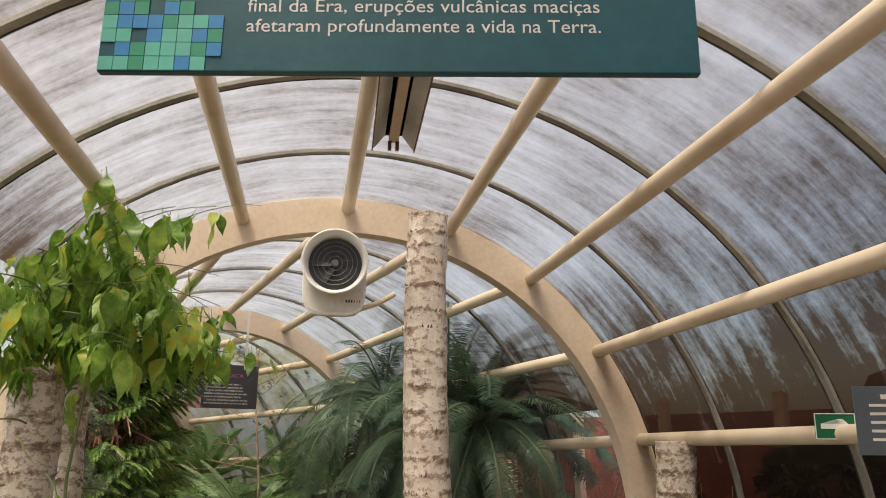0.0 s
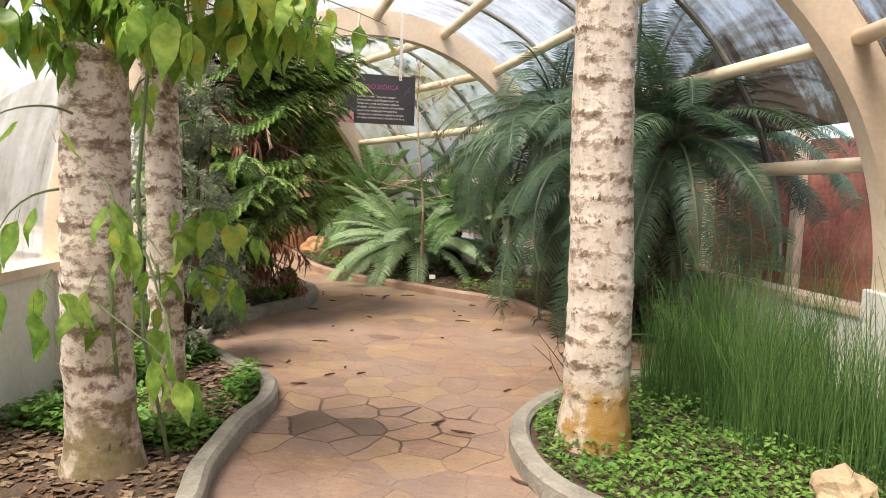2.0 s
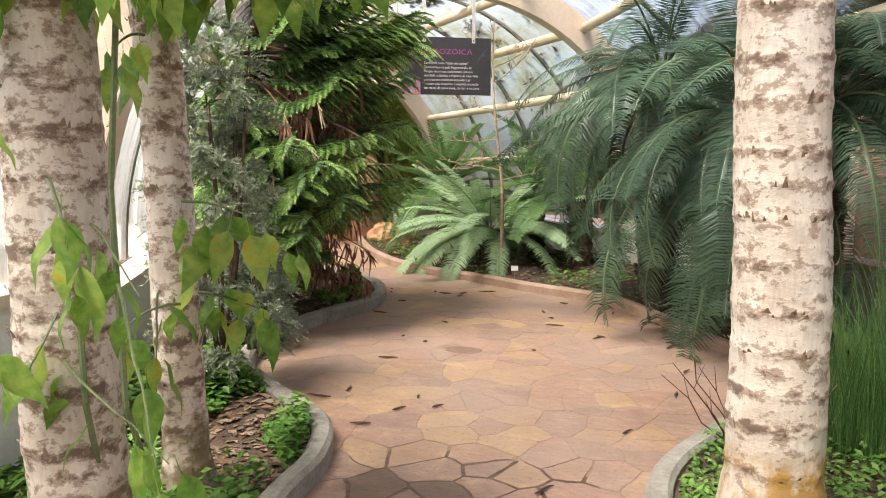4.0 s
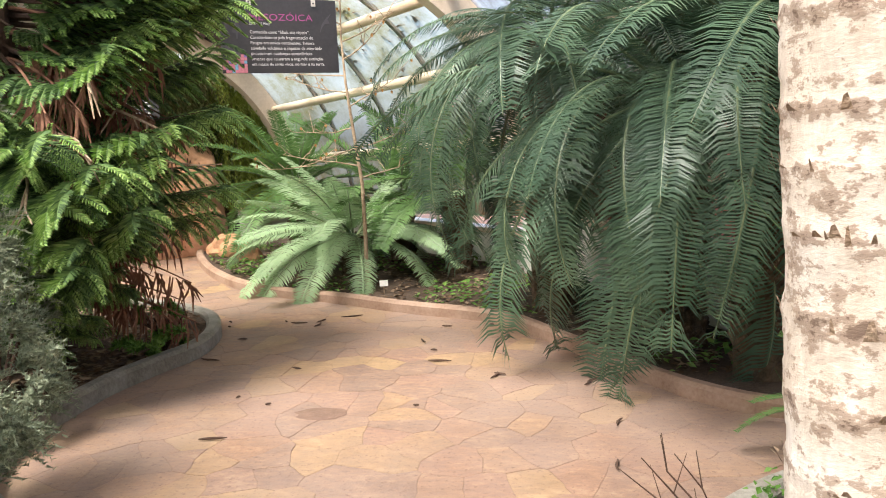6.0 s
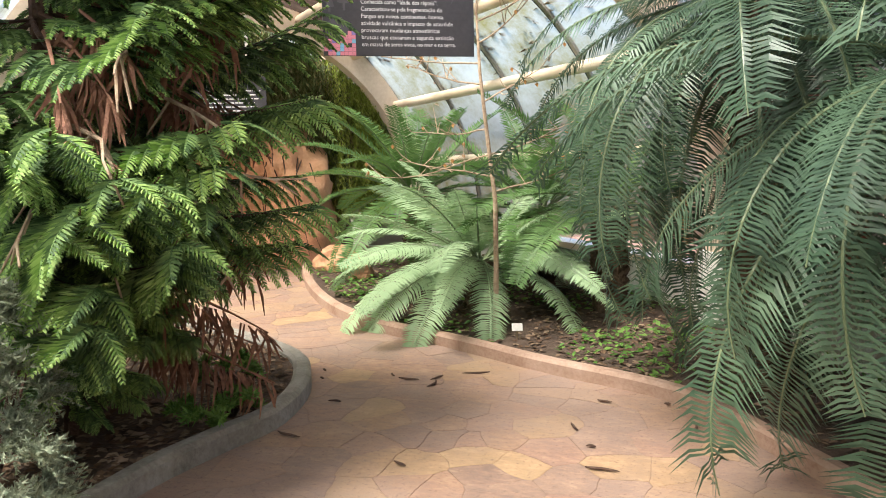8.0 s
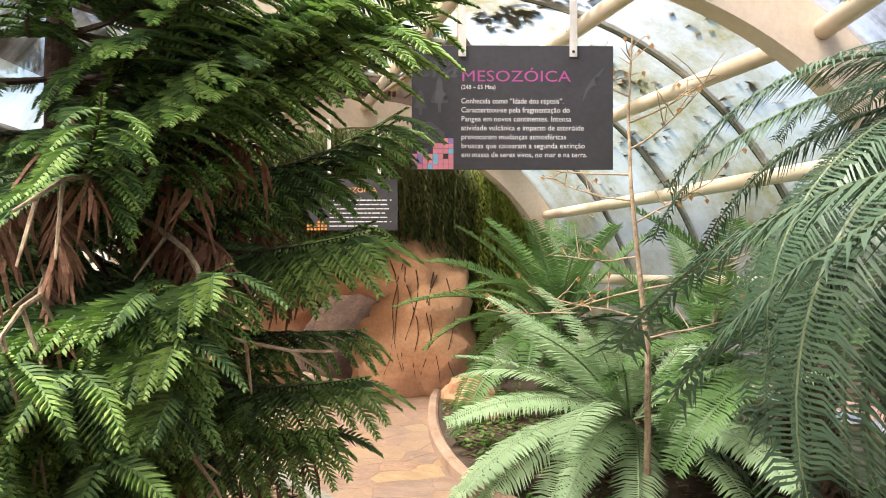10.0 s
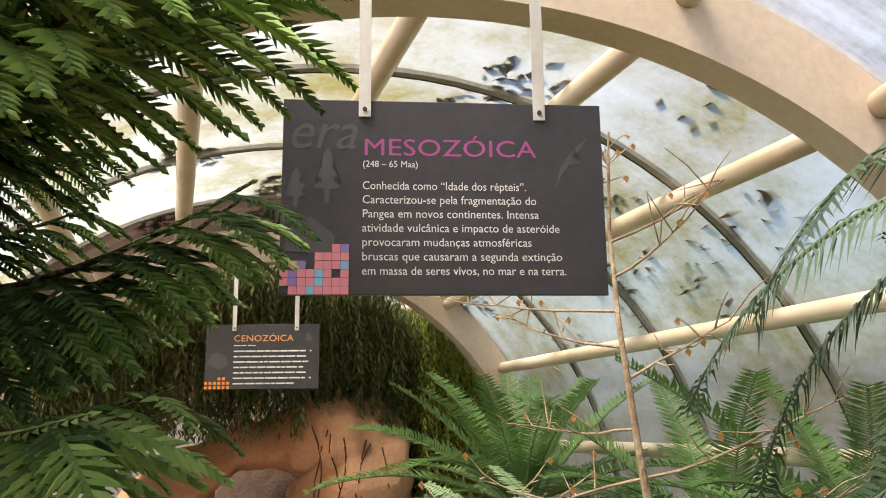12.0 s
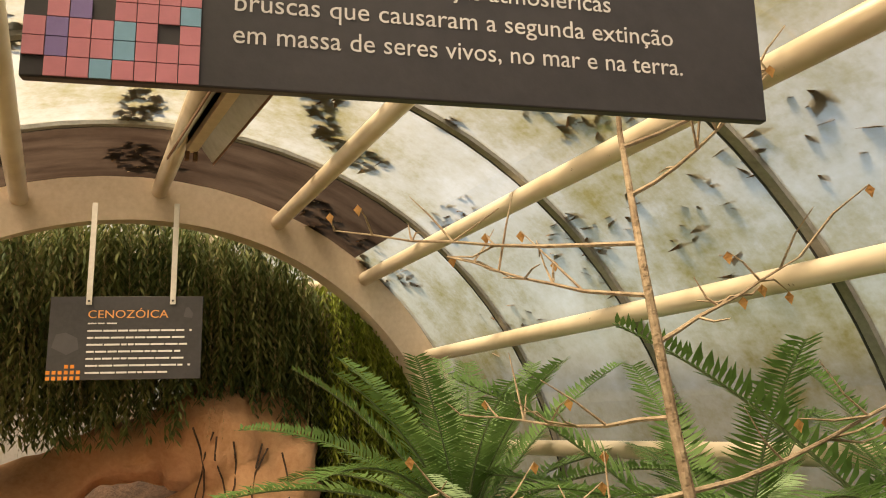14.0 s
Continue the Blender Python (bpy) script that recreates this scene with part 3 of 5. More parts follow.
# ---- cycads ----
def frond_mesh(name, length, droop, pairs, leaflet, width, vee, material, sweep=50, curl=0.12, twist=0.0, seed=0):
    """One feather leaf along +x: a bent stalk with two rows of narrow leaflets."""
    g = random.Random(seed)
    verts, faces, midx = [], [], []
    n = 40
    pts, ang = [Vector((0, 0, 0))], 0.0
    for i in range(n):
        f = (i + 0.5) / n
        ang = -radians(droop) * f ** 1.3
        pts.append(pts[-1] + Vector((math.cos(ang), twist * f, math.sin(ang))).normalized() * (length / n))

    def at(f):
        x = f * n
        i = min(int(x), n - 1)
        p = pts[i].lerp(pts[i + 1], x - i)
        return p, (pts[i + 1] - pts[i]).normalized()

    seg = 5
    for i in range(0, n + 1, 2):
        p, d = at(min(i / n, 0.999))
        a = d.cross(Vector((0, 0, 1))).normalized()
        b = a.cross(d)
        r = 0.008 * (1 - 0.85 * i / n)
        verts += [p + r * (a * math.cos(2 * math.pi * k / seg) + b * math.sin(2 * math.pi * k / seg)) for k in range(seg)]
    for i in range(n // 2):
        for k in range(seg):
            q = i * seg
            faces.append((q + k, q + (k + 1) % seg, q + seg + (k + 1) % seg, q + seg + k))
            midx.append(1)
    spine = len(verts)
    for j in range(pairs + 1):
        p, d = at(min(0.999, 0.12 + 0.87 * j / pairs))
        verts.append(p + Vector((0, 0, 0.004)))
    for j in range(pairs):
        f = 0.12 + 0.87 * j / (pairs - 1)
        env = min(1, (f - 0.06) * 5) * (1 - max(0, f - 0.55) ** 1.6 * 1.9)
        for s in (-1, 1):
            L = leaflet * max(0.15, env) * g.uniform(0.9, 1.06)
            p, d = at(f)
            a = d.cross(Vector((0, 0, 1))).normalized() * -s
            up = (a * s).cross(d).normalized()
            if up.z < 0:
                up = -up
            sw = radians(sweep + 22 * f + g.uniform(-4, 4))
            v = radians(vee + g.uniform(-6, 6))
            out = (a * math.sin(sw) * math.cos(v) + d * math.cos(sw) + up * math.sin(sw) * math.sin(v)).normalized()
            m1 = p + out * L * 0.5 + Vector((0, 0, 0.02 * L))
            tip = p + out * L + Vector((0, 0, -curl * L * g.uniform(0.7, 1.5))) + d * L * g.uniform(0.02, 0.10)
            w = d * width * 0.5
            k = len(verts)
            q = p + out * 0.012
            verts += [q - w * 0.5, q + w * 0.5, m1 - w, m1 + w, tip]
            faces += [(spine + j, spine + j + 1, k + 1, k), (k, k + 1, k + 3, k + 2), (k + 2, k + 3, k + 4)]
            midx += [0, 0, 0]
    me = raw_mesh(name, verts, faces, material)
    me.materials.append(FROND_STALK)
    me.polygons.foreach_set("material_index", midx)
    return me


def cycad(at, crown, count, fronds, label, length=1.0, spread=(0, 360), elev=(75, -25), trunk_r=0.15, seed=0, shy=None, group="cycads", trim=None, name="cycad", extra=()):
    """A cycad: husked trunk and a whorl of fronds, the outer ones lowest."""
    g = random.Random(seed)
    t = thing(name, label, name, group, at=(at[0], at[1], 0.05))
    bm = bmesh.new()
    tube(bm, [(0.03 * noise.noise(Vector((k * 0.7, seed, 0))), 0, (crown - 0.05) * k / 8) for k in range(9)], [trunk_r * (1 + 0.12 * noise.noise(Vector((k * 2.1, seed, 5)))) for k in range(9)], 14)
    trunk = part("trunk", bm, HUSK, t)
    bm = bmesh.new()
    for k in range(int(140 * crown) + 20):
        a, z = g.uniform(0, 6.28), g.uniform(0.02, max(0.06, crown - 0.03))
        m = pose(math.cos(a) * trunk_r, math.sin(a) * trunk_r, z) @ Euler((0, radians(40), a)).to_matrix().to_4x4()
        bmesh.ops.create_cone(bm, cap_ends=True, segments=4, radius1=0.028, radius2=0.012, depth=0.07, matrix=m)
    tagged(part("leaf_base", bm, HUSK, trunk), kind="stuff")
    for i in range(count):
        f = (i + 0.5) / count
        az = (i * 137.5 + g.uniform(-14, 14)) % 360
        az = spread[0] + az / 360 * (spread[1] - spread[0])
        el = elev[0] + (elev[1] - elev[0]) * f ** 0.8 + g.uniform(-7, 7)
        s = length * g.uniform(0.85, 1.08) * (0.75 + 0.25 * min(1, f * 3))
        if shy:
            c = math.cos(radians(az - shy[0]))
            if c > 0.25:
                el = max(el, 8 + 26 * c)
                s *= 1 - shy[1] * c
        if trim and trim[0] < az < trim[1] and el > -5:
            s *= trim[2]
        me = fronds[min(len(fronds) - 1, int(f * len(fronds)))]
        m = Matrix.Translation((math.cos(radians(az)) * trunk_r * 0.4, math.sin(radians(az)) * trunk_r * 0.4, crown - 0.02)) @ Euler((0, 0, radians(az))).to_matrix().to_4x4() @ Euler((radians(g.uniform(-18, 18)), -radians(el), 0)).to_matrix().to_4x4() @ Matrix.Scale(s, 4)
        share("frond", me, t, m)
    for az, el, s, me in extra:
        m = Matrix.Translation((math.cos(radians(az)) * trunk_r * 0.4, math.sin(radians(az)) * trunk_r * 0.4, crown - 0.02)) @ Euler((0, 0, radians(az))).to_matrix().to_4x4() @ Euler((radians(g.uniform(-14, 14)), -radians(el), 0)).to_matrix().to_4x4() @ Matrix.Scale(s, 4)
        share("frond", me, t, m)
    return t


DARK_F = [frond_mesh("frond", 1.0, d, 96, 0.118, 0.0068, -4, CYCAD, 66, c, tw, i) for i, (d, c, tw) in enumerate(((72, 0.12, 0.05), (85, 0.22, -0.08), (100, 0.28, 0.06), (95, 0.3, -0.05)))]
HANG_F = frond_mesh("frond", 1.0, 132, 92, 0.112, 0.0068, -6, CYCAD, 62, 0.12, 0.03, 7)
PALE_F = [frond_mesh("frond", 1.0, d, 78, 0.125, 0.0125, -8, CYCAD_PALE, 66, c, tw, i) for i, (d, c, tw) in enumerate(((35, 0.03, 0.05), (55, 0.08, -0.08), (75, 0.12, 0.06)))]
GREEN_F = [frond_mesh("frond", 1.0, d, 62, 0.13, 0.0145, 15, CYCAD_GREEN, 62, c, tw, i) for i, (d, c, tw) in enumerate(((30, 0.0, 0.04), (50, 0.06, -0.06), (70, 0.1, 0.05)))]
cycad((0.12, 8.3), 1.46, 50, DARK_F, "large dark green cycad with arching feather fronds touching the path", 1.95, elev=(66, -36), seed=3, shy=(28, 0.22), extra=[(200, 16, 1.7, HANG_F), (214, 15, 1.8, HANG_F), (229, 19, 1.88, HANG_F), (241, 12, 1.8, HANG_F), (253, 17, 1.86, HANG_F), (265, 20, 1.8, HANG_F), (277, 14, 1.75, HANG_F), (283, 38, 1.8, DARK_F[0]), (295, 26, 1.7, DARK_F[1]), (304, 48, 1.75, DARK_F[0]), (313, 18, 1.5, DARK_F[2]), (322, 40, 1.5, DARK_F[1]), (290, 70, 1.85, DARK_F[0]), (312, 64, 1.7, DARK_F[1]), (270, 76, 1.85, DARK_F[0]), (332, 70, 1.6, DARK_F[0]), (248, 66, 1.8, DARK_F[1]), (352, 77, 1.7, DARK_F[0]), (262, 52, 1.8, DARK_F[1]), (235, 45, 1.8, DARK_F[2])])
cycad((-0.62, 9.15), 1.95, 70, DARK_F, "large dark green cycad with long spreading fronds", 1.85, elev=(68, -40), seed=5, shy=(40, 0.28), trim=(95, 250, 0.5), extra=[(186, 6, 1.4, DARK_F[1]), (196, 14, 1.45, DARK_F[1]), (204, -2, 1.45, DARK_F[2]), (211, 22, 1.4, DARK_F[1]), (219, 4, 1.45, DARK_F[2]), (228, -10, 1.4, DARK_F[2]), (178, -6, 1.35, DARK_F[2])])
cycad((0.42, 7.7), 1.6, 26, DARK_F, "dark green cycad with arching fronds beside the glazing", 1.7, spread=(-135, 45), elev=(78, -20), trunk_r=0.13, seed=29, shy=(28, 0.12))
cycad((-2.48, 10.72), 0.40, 44, PALE_F, "pale green cycad with broad stiff fronds over the kerb", 1.32, elev=(60, -6), trunk_r=0.12, seed=8)
cycad((-3.4, 11.9), 0.8, 34, GREEN_F, "green cycad with upright fronds in the bed", 1.25, elev=(80, -5), trunk_r=0.12, seed=11)
cycad((-2.15, 11.45), 0.7, 18, GREEN_F, "green cycad with tall upright fronds in the bed", 1.35, elev=(84, 5), trunk_r=0.12, seed=13, shy=(45, 0.3))
cycad((-1.5, 10.8), 0.8, 18, GREEN_F, "green cycad with upright fronds near the glazing", 1.3, elev=(84, 5), trunk_r=0.12, seed=17, shy=(45, 0.3))

cycad((0.62, 6.75), 0.12, 13, GREEN_F, "small bright green fern at the edge of the horsetail", 0.55, elev=(65, 10), trunk_r=0.04, seed=23, group="ferns", name="fern")


# ---- conifer with drooping feathery branches ----
def conifer_branch(name, length, seed, sag):
    """One bough along +x: a bent stem, flat sprays to both sides, each a comb of short rope-like branchlets."""
    g = random.Random(seed)
    verts, faces, midx = [], [], []

    def spindle(p, d, side, L, r, mi):
        up = d.cross(side).normalized()
        k = len(verts)
        m1 = p + d * L * 0.45 - Vector((0, 0, 0.03 * L))
        tip = p + d * L - Vector((0, 0, 0.14 * L))
        for c, rr in ((p, r * 0.75), (m1, r)):
            verts.extend([c + side * rr, c - side * rr * 0.5 + up * rr * 0.8, c - side * rr * 0.5 - up * rr * 0.8])
        verts.append(tip)
        for e in range(3):
            faces.append((k + e, k + (e + 1) % 3, k + 3 + (e + 1) % 3, k + 3 + e))
            faces.append((k + 3 + e, k + 3 + (e + 1) % 3, k + 6))
            midx.extend([mi, mi])

    def limb(pts, r0, r1, mi, seg=4):
        k = len(verts)
        for i, p in enumerate(pts):
            d = (pts[min(i + 1, len(pts) - 1)] - pts[max(i - 1, 0)]).normalized()
            a = d.cross(Vector((0.1, 0.2, 1))).normalized()
            b = d.cross(a)
            r = r0 + (r1 - r0) * i / (len(pts) - 1)
            verts.extend([p + r * (a * math.cos(6.283 * e / seg) + b * math.sin(6.283 * e / seg)) for e in range(seg)])
        for i in range(len(pts) - 1):
            for e in range(seg):
                q = k + i * seg
                faces.append((q + e, q + (e + 1) % seg, q + seg + (e + 1) % seg, q + seg + e))
                midx.append(mi)

    def comb(pts, tooth, young):
        """Branchlets in two rows along a spray."""
        total = sum((w - q).length for q, w in zip(pts, pts[1:]))
        n = max(4, int(total / 0.0125))
        for i in range(n):
            f = (i + 0.5) / n
            x = f * (len(pts) - 1)
            e = min(int(x), len(pts) - 2)
            p, d = pts[e].lerp(pts[e + 1], x - e), (pts[e + 1] - pts[e]).normalized()
            a = d.cross(Vector((0, 0, 1))).normalized()
            L = tooth * (0.55 + 0.45 * math.sin(math.pi * min(1, 0.15 + f * 0.95))) * g.uniform(0.85, 1.12) * (1 - 0.45 * f ** 3)
            mi = 2 if f + g.uniform(-0.2, 0.2) > 1 - young else 0
            for sd in (-1, 1):
                o = (a * sd * 0.86 + d * (0.45 + 0.5 * f) + Vector((0, 0, g.uniform(-0.02, 0.26)))).normalized()
                spindle(p, o, o.cross(Vector((0, 0, 1))).normalized(), L, 0.0046, mi)
        limb(pts, 0.0045, 0.0025, 0, 3)

    n = 14
    axis = []
    for i in range(n + 1):
        f = i / n
        axis.append(Vector((length * f, 0.05 * math.sin(f * 4 + seed), -sag * math.sin(f * 2.6) * length + 0.16 * length * max(0, f - 0.6))))
    limb(axis, 0.012, 0.003, 1, 5)
    m = int(length / 0.058)
    for j in range(m):
        f = 0.2 + 0.8 * j / m
        x = f * n
        i = min(int(x), n - 1)
        p = axis[i].lerp(axis[i + 1], x - i)
        for sd in (-1, 1):
            if g.random() < 0.06:
                continue
            L = 0.34 * (1.05 - 0.72 * f) * g.uniform(0.75, 1.12) + 0.06
            d = Vector((0.8 + 0.3 * f, sd * (1 - 0.25 * f), g.uniform(-0.05, 0.22))).normalized()
            pts = [p]
            for e in range(5):
                d = (d + Vector((0.05, 0, -0.17 - 0.05 * g.random()))).normalized()
                pts.append(pts[-1] + d * L / 5)
            comb(pts, 0.047, max(0.0, (f - 0.15) * 1.0) if g.random() < 0.8 else 0.0)
    comb(axis[9:], 0.05, 0.6)
    me = raw_mesh(name, verts, faces, NEEDLE)
    me.materials.append(BARK_CAVE_SHADE)
    me.materials.append(YOUNG)
    me.polygons.foreach_set("material_index", midx)
    return me


conifer = thing("conifer_tree", "dark green conifer with tiers of drooping feathery branches", "conifer", at=(-3.65, 7.8, 0.05))
bm = bmesh.new()
tube(bm, [(0.03 * math.sin(k), 0.02 * math.cos(k * 1.3), 0.3 * k) for k in range(10)], [0.085 - 0.006 * k for k in range(10)], 12)
part("trunk", bm, BARK_CAVE_SHADE, conifer)
BRANCHES = [conifer_branch("branch", 1.0, s, sag) for s, sag in ((1, 0.05), (2, 0.12), (3, 0.18), (4, 0.22))]
g = random.Random(21)
for tier in range(13):
    z = 0.42 + tier * 0.18
    cnt = 10 if tier < 9 else 8
    for k in range(cnt):
        az = 360 * k / cnt + tier * 27 + g.uniform(-9, 9)
        L = (1.0, 1.1, 1.2, 1.25, 1.28, 1.28, 1.25, 1.2, 1.16, 1.12, 1.05, 0.95, 0.85)[tier] * g.uniform(0.85, 1.05)
        if tier < 5 and (az % 360 < 95 or az % 360 > 290):
            L *= (0.48, 0.5, 0.54, 0.6, 0.72)[tier]
        if g.random() < 0.14:
            L *= 0.55
        if 34 < az % 360 < 125:
            L = min(L, 0.86)
        if 6 <= tier <= 7 and (az % 360 < 42 or az % 360 > 318):
            L *= 0.75
        wallward = math.cos(radians(az - 207))
        if wallward > 0.2:
            L *= 1 - 0.5 * wallward
        if z > 2.3 and wallward > -0.4:
            L *= 0.7
        el = (-30, -22, -14, -10, -7, -5, -3, -1, 1, 3, 5, 8, 14)[tier] + g.uniform(-6, 6)
        m = Matrix.Translation((0, 0, z)) @ Euler((0, 0, radians(az))).to_matrix().to_4x4() @ Euler((radians(g.uniform(-15, 15)), -radians(el), 0)).to_matrix().to_4x4() @ Matrix.Scale(L, 4)
        share("branch", BRANCHES[(tier + k) % 4], conifer, m)
for k in range(16):
    az = g.uniform(-55, 26)
    m = Matrix.Translation((0, 0, g.uniform(1.0, 1.6))) @ Euler((0, 0, radians(az))).to_matrix().to_4x4() @ Euler((radians(g.uniform(-25, 25)), -radians(g.uniform(-14, 0)), 0)).to_matrix().to_4x4() @ Matrix.Scale(g.uniform(1.08, 1.25), 4)
    share("branch", BRANCHES[k % 4], conifer, m)
for k in range(3):
    m = Matrix.Translation((0, 0, 2.0 + 0.16 * k)) @ Euler((0, 0, radians(8 + 3 * ((k * 3) % 7)))).to_matrix().to_4x4() @ Euler((radians(g.uniform(-20, 20)), -radians(g.uniform(0, 8)), 0)).to_matrix().to_4x4() @ Matrix.Scale(g.uniform(1.28, 1.4), 4)
    share("branch", BRANCHES[k % 4], conifer, m)
for k in range(11):
    m = Matrix.Translation((0, 0, g.uniform(1.85, 2.5))) @ Euler((0, 0, radians(g.uniform(-30, 30)))).to_matrix().to_4x4() @ Euler((radians(g.uniform(-20, 20)), -radians(g.uniform(-4, 10)), 0)).to_matrix().to_4x4() @ Matrix.Scale(g.uniform(1.05, 1.3), 4)
    share("branch", BRANCHES[k % 4], conifer, m)
for k in range(12):
    m = Matrix.Translation((0, 0, g.uniform(0.75, 1.15))) @ Euler((0, 0, radians(g.uniform(-50, 45)))).to_matrix().to_4x4() @ Euler((radians(g.uniform(-20, 20)), -radians(g.uniform(-42, -26)), 0)).to_matrix().to_4x4() @ Matrix.Scale(g.uniform(0.6, 0.78), 4)
    share("branch", BRANCHES[k % 4], conifer, m)
# dead brown inner twigs
for k in range(18):
    bm = bmesh.new()
    az, z = (g.uniform(-45, 30), g.uniform(1.5, 2.1)) if k < 10 else (g.uniform(-60, 100), g.uniform(0.5, 1.3))
    d = Vector((math.cos(radians(az)), math.sin(radians(az)), -0.15))
    p = Vector((0, 0, z))
    pts = [p + d * 0.15 * i + Vector((0, 0, -0.02 * i * i * 0.3)) for i in range(7)]
    tube(bm, pts, [0.012 - 0.0014 * i for i in range(7)], 5)
    for e in range(46):
        q = pts[0].lerp(pts[-1], g.uniform(0.3, 1))
        w = Vector((g.uniform(-0.08, 0.08), g.uniform(-0.08, 0.08), -g.uniform(0.08, 0.24)))
        tube(bm, [q, q + w * 0.5 + Vector((0.01, 0, 0)), q + w], [0.004, 0.0085, 0.002], 3, cap=False)
    part("dead_twig", bm, DEAD, conifer, "withered reddish brown twig")


# bare tan twigs reaching out of the crown
for k in range(7):
    bm = bmesh.new()
    az, z = g.uniform(-50, -5), g.uniform(1.15, 1.75)
    d = Vector((math.cos(radians(az)), math.sin(radians(az)), g.uniform(-0.2, 0.1)))
    pts = [Vector((0, 0, z)) + d * 0.5]
    for e in range(6):
        d = (d + Vector((g.uniform(-0.25, 0.25), g.uniform(-0.25, 0.25), g.uniform(-0.3, 0.2)))).normalized()
        pts.append(pts[-1] + d * 0.13)
    tube(bm, pts, [0.011 - 0.0012 * e for e in range(7)], 6)
    for e in (2, 3, 4, 5):
        w = Vector((g.uniform(-0.12, 0.12), g.uniform(-0.12, 0.12), -g.uniform(0.05, 0.2)))
        tube(bm, [pts[e], pts[e] + w * 0.6, pts[e] + w], [0.006, 0.005, 0.003], 5)
    part("bare_twig", bm, TWIG, conifer, "bare tan twig")


# ---- hanging signs ----
def text_mesh(body, size, material, parent, x, z, name="lettering", bold=0.0, spacing=1.0, fit_width=0.0):
    cu = bpy.data.curves.new(name, "FONT")
    cu.body, cu.size, cu.extrude, cu.offset, cu.space_character, cu.resolution_u = body, size, 0.0002, bold, spacing, 3
    tmp = bpy.data.objects.new(name, cu)
    scene.collection.objects.link(tmp)
    me = bpy.data.meshes.new_from_object(tmp.evaluated_get(bpy.context.evaluated_depsgraph_get()))
    bpy.data.objects.remove(tmp)
    me.materials.clear()
    me.materials.append(material)
    ob = new(name, me)
    ob.parent = parent
    sx = 1.0
    if fit_width:
        w = max(v.co.x for v in me.vertices) - min(v.co.x for v in me.vertices)
        sx = fit_width / w
    ob.matrix_basis = pose(x, -0.0073, z, 90, 0, 0) @ Matrix.Diagonal((sx, 1, 1, 1))
    return ob


def plain(name, c, rough=0.5):
    return surface(name, tuple(v * 0.85 for v in c), c, tuple(min(1, v * 1.12) for v in c), 6, rough, 60, 0.03)


LETTER = plain("pale_lettering", (0.72, 0.70, 0.68))
BOARD = surface("charcoal_board", (0.028, 0.026, 0.028), (0.040, 0.037, 0.040), (0.055, 0.050, 0.052), 3, 0.42, 50, 0.03)
STRAP = surface("strap_paint", (0.52, 0.48, 0.42), (0.64, 0.60, 0.54), (0.72, 0.69, 0.63), 5, 0.5, 50, 0.05)


def hanging_sign(label, center, yaw, board_mat, lines, title, title_mat, tile_mats, tiles, strap_top, ghost, title_fit=0.0, size=(0.80, 0.45), title_z=0.107):
    w, h = size
    t = thing("hanging_sign", label, "sign", "hanging era signs", at=center, rz=yaw)
    bm = bmesh.new()
    box(bm, (w, 0.014, h), pose(0, 0, 0), 0.002)
    board = part("board", bm, board_mat, t)
    if title:
        text_mesh(title, 0.062, title_mat, board, -0.205, title_z, "title", 0.0, 1.02, title_fit)
    for text, x, z, sz, fw in lines:
        text_mesh(text, sz, LETTER, board, x, z, "text_line", 0, 1.0, fw)
    s = 0.0195
    for cx, cz, k in tiles:
        bm = bmesh.new()
        box(bm, (s, 0.002, s), pose(-w / 2 + 0.001 + (cx + 0.5) * (s + 0.001), -0.0078, -h / 2 + 0.001 + (cz + 0.5) * (s + 0.001)))
        part("tile", bm, tile_mats[k], board)
    for shape in ghost:
        bm = bmesh.new()
        vs = [bm.verts.new((x, -0.0078, z)) for x, z in shape]
        f = bm.faces.new(vs)
        bmesh.ops.triangulate(bm, faces=[f])
        part("printed_shape", bm, GHOST, board, "grey printed plain shape")
    for x in (-0.20, 0.24):
        bm = bmesh.new()
        top = strap_top - center[2]
        box(bm, (0.03, 0.006, top - h / 2 + 0.045), pose(x, -0.011, (top + h / 2 - 0.045) / 2), 0.001)
        st = part("strap", bm, STRAP, t, "pale flat metal strap")
        bm = bmesh.new()
        bmesh.ops.create_cone(bm, cap_ends=True, segments=12, radius1=0.006, radius2=0.005, depth=0.005, matrix=pose(x, -0.016, h / 2 - 0.025, 90))
        part("bolt", bm, GASKET, st, "small dark bolt")
    return t


GHOST = plain("grey_print", (0.072, 0.068, 0.072), 0.5)


def fir_shape(x, z, h, w):
    out = [(x - 0.006, z), (x - 0.006, z + h * 0.25)]
    for k in range(3):
        out += [(x - w * (1 - k * 0.25), z + h * (0.28 + 0.22 * k)), (x - w * 0.35, z + h * (0.42 + 0.22 * k))]
    out += [(x, z + h)]
    for k in (2, 1, 0):
        out += [(x + w * 0.35, z + h * (0.42 + 0.22 * k)), (x + w * (1 - k * 0.25), z + h * (0.28 + 0.22 * k))]
    return out + [(x + 0.006, z + h * 0.25), (x + 0.006, z)]


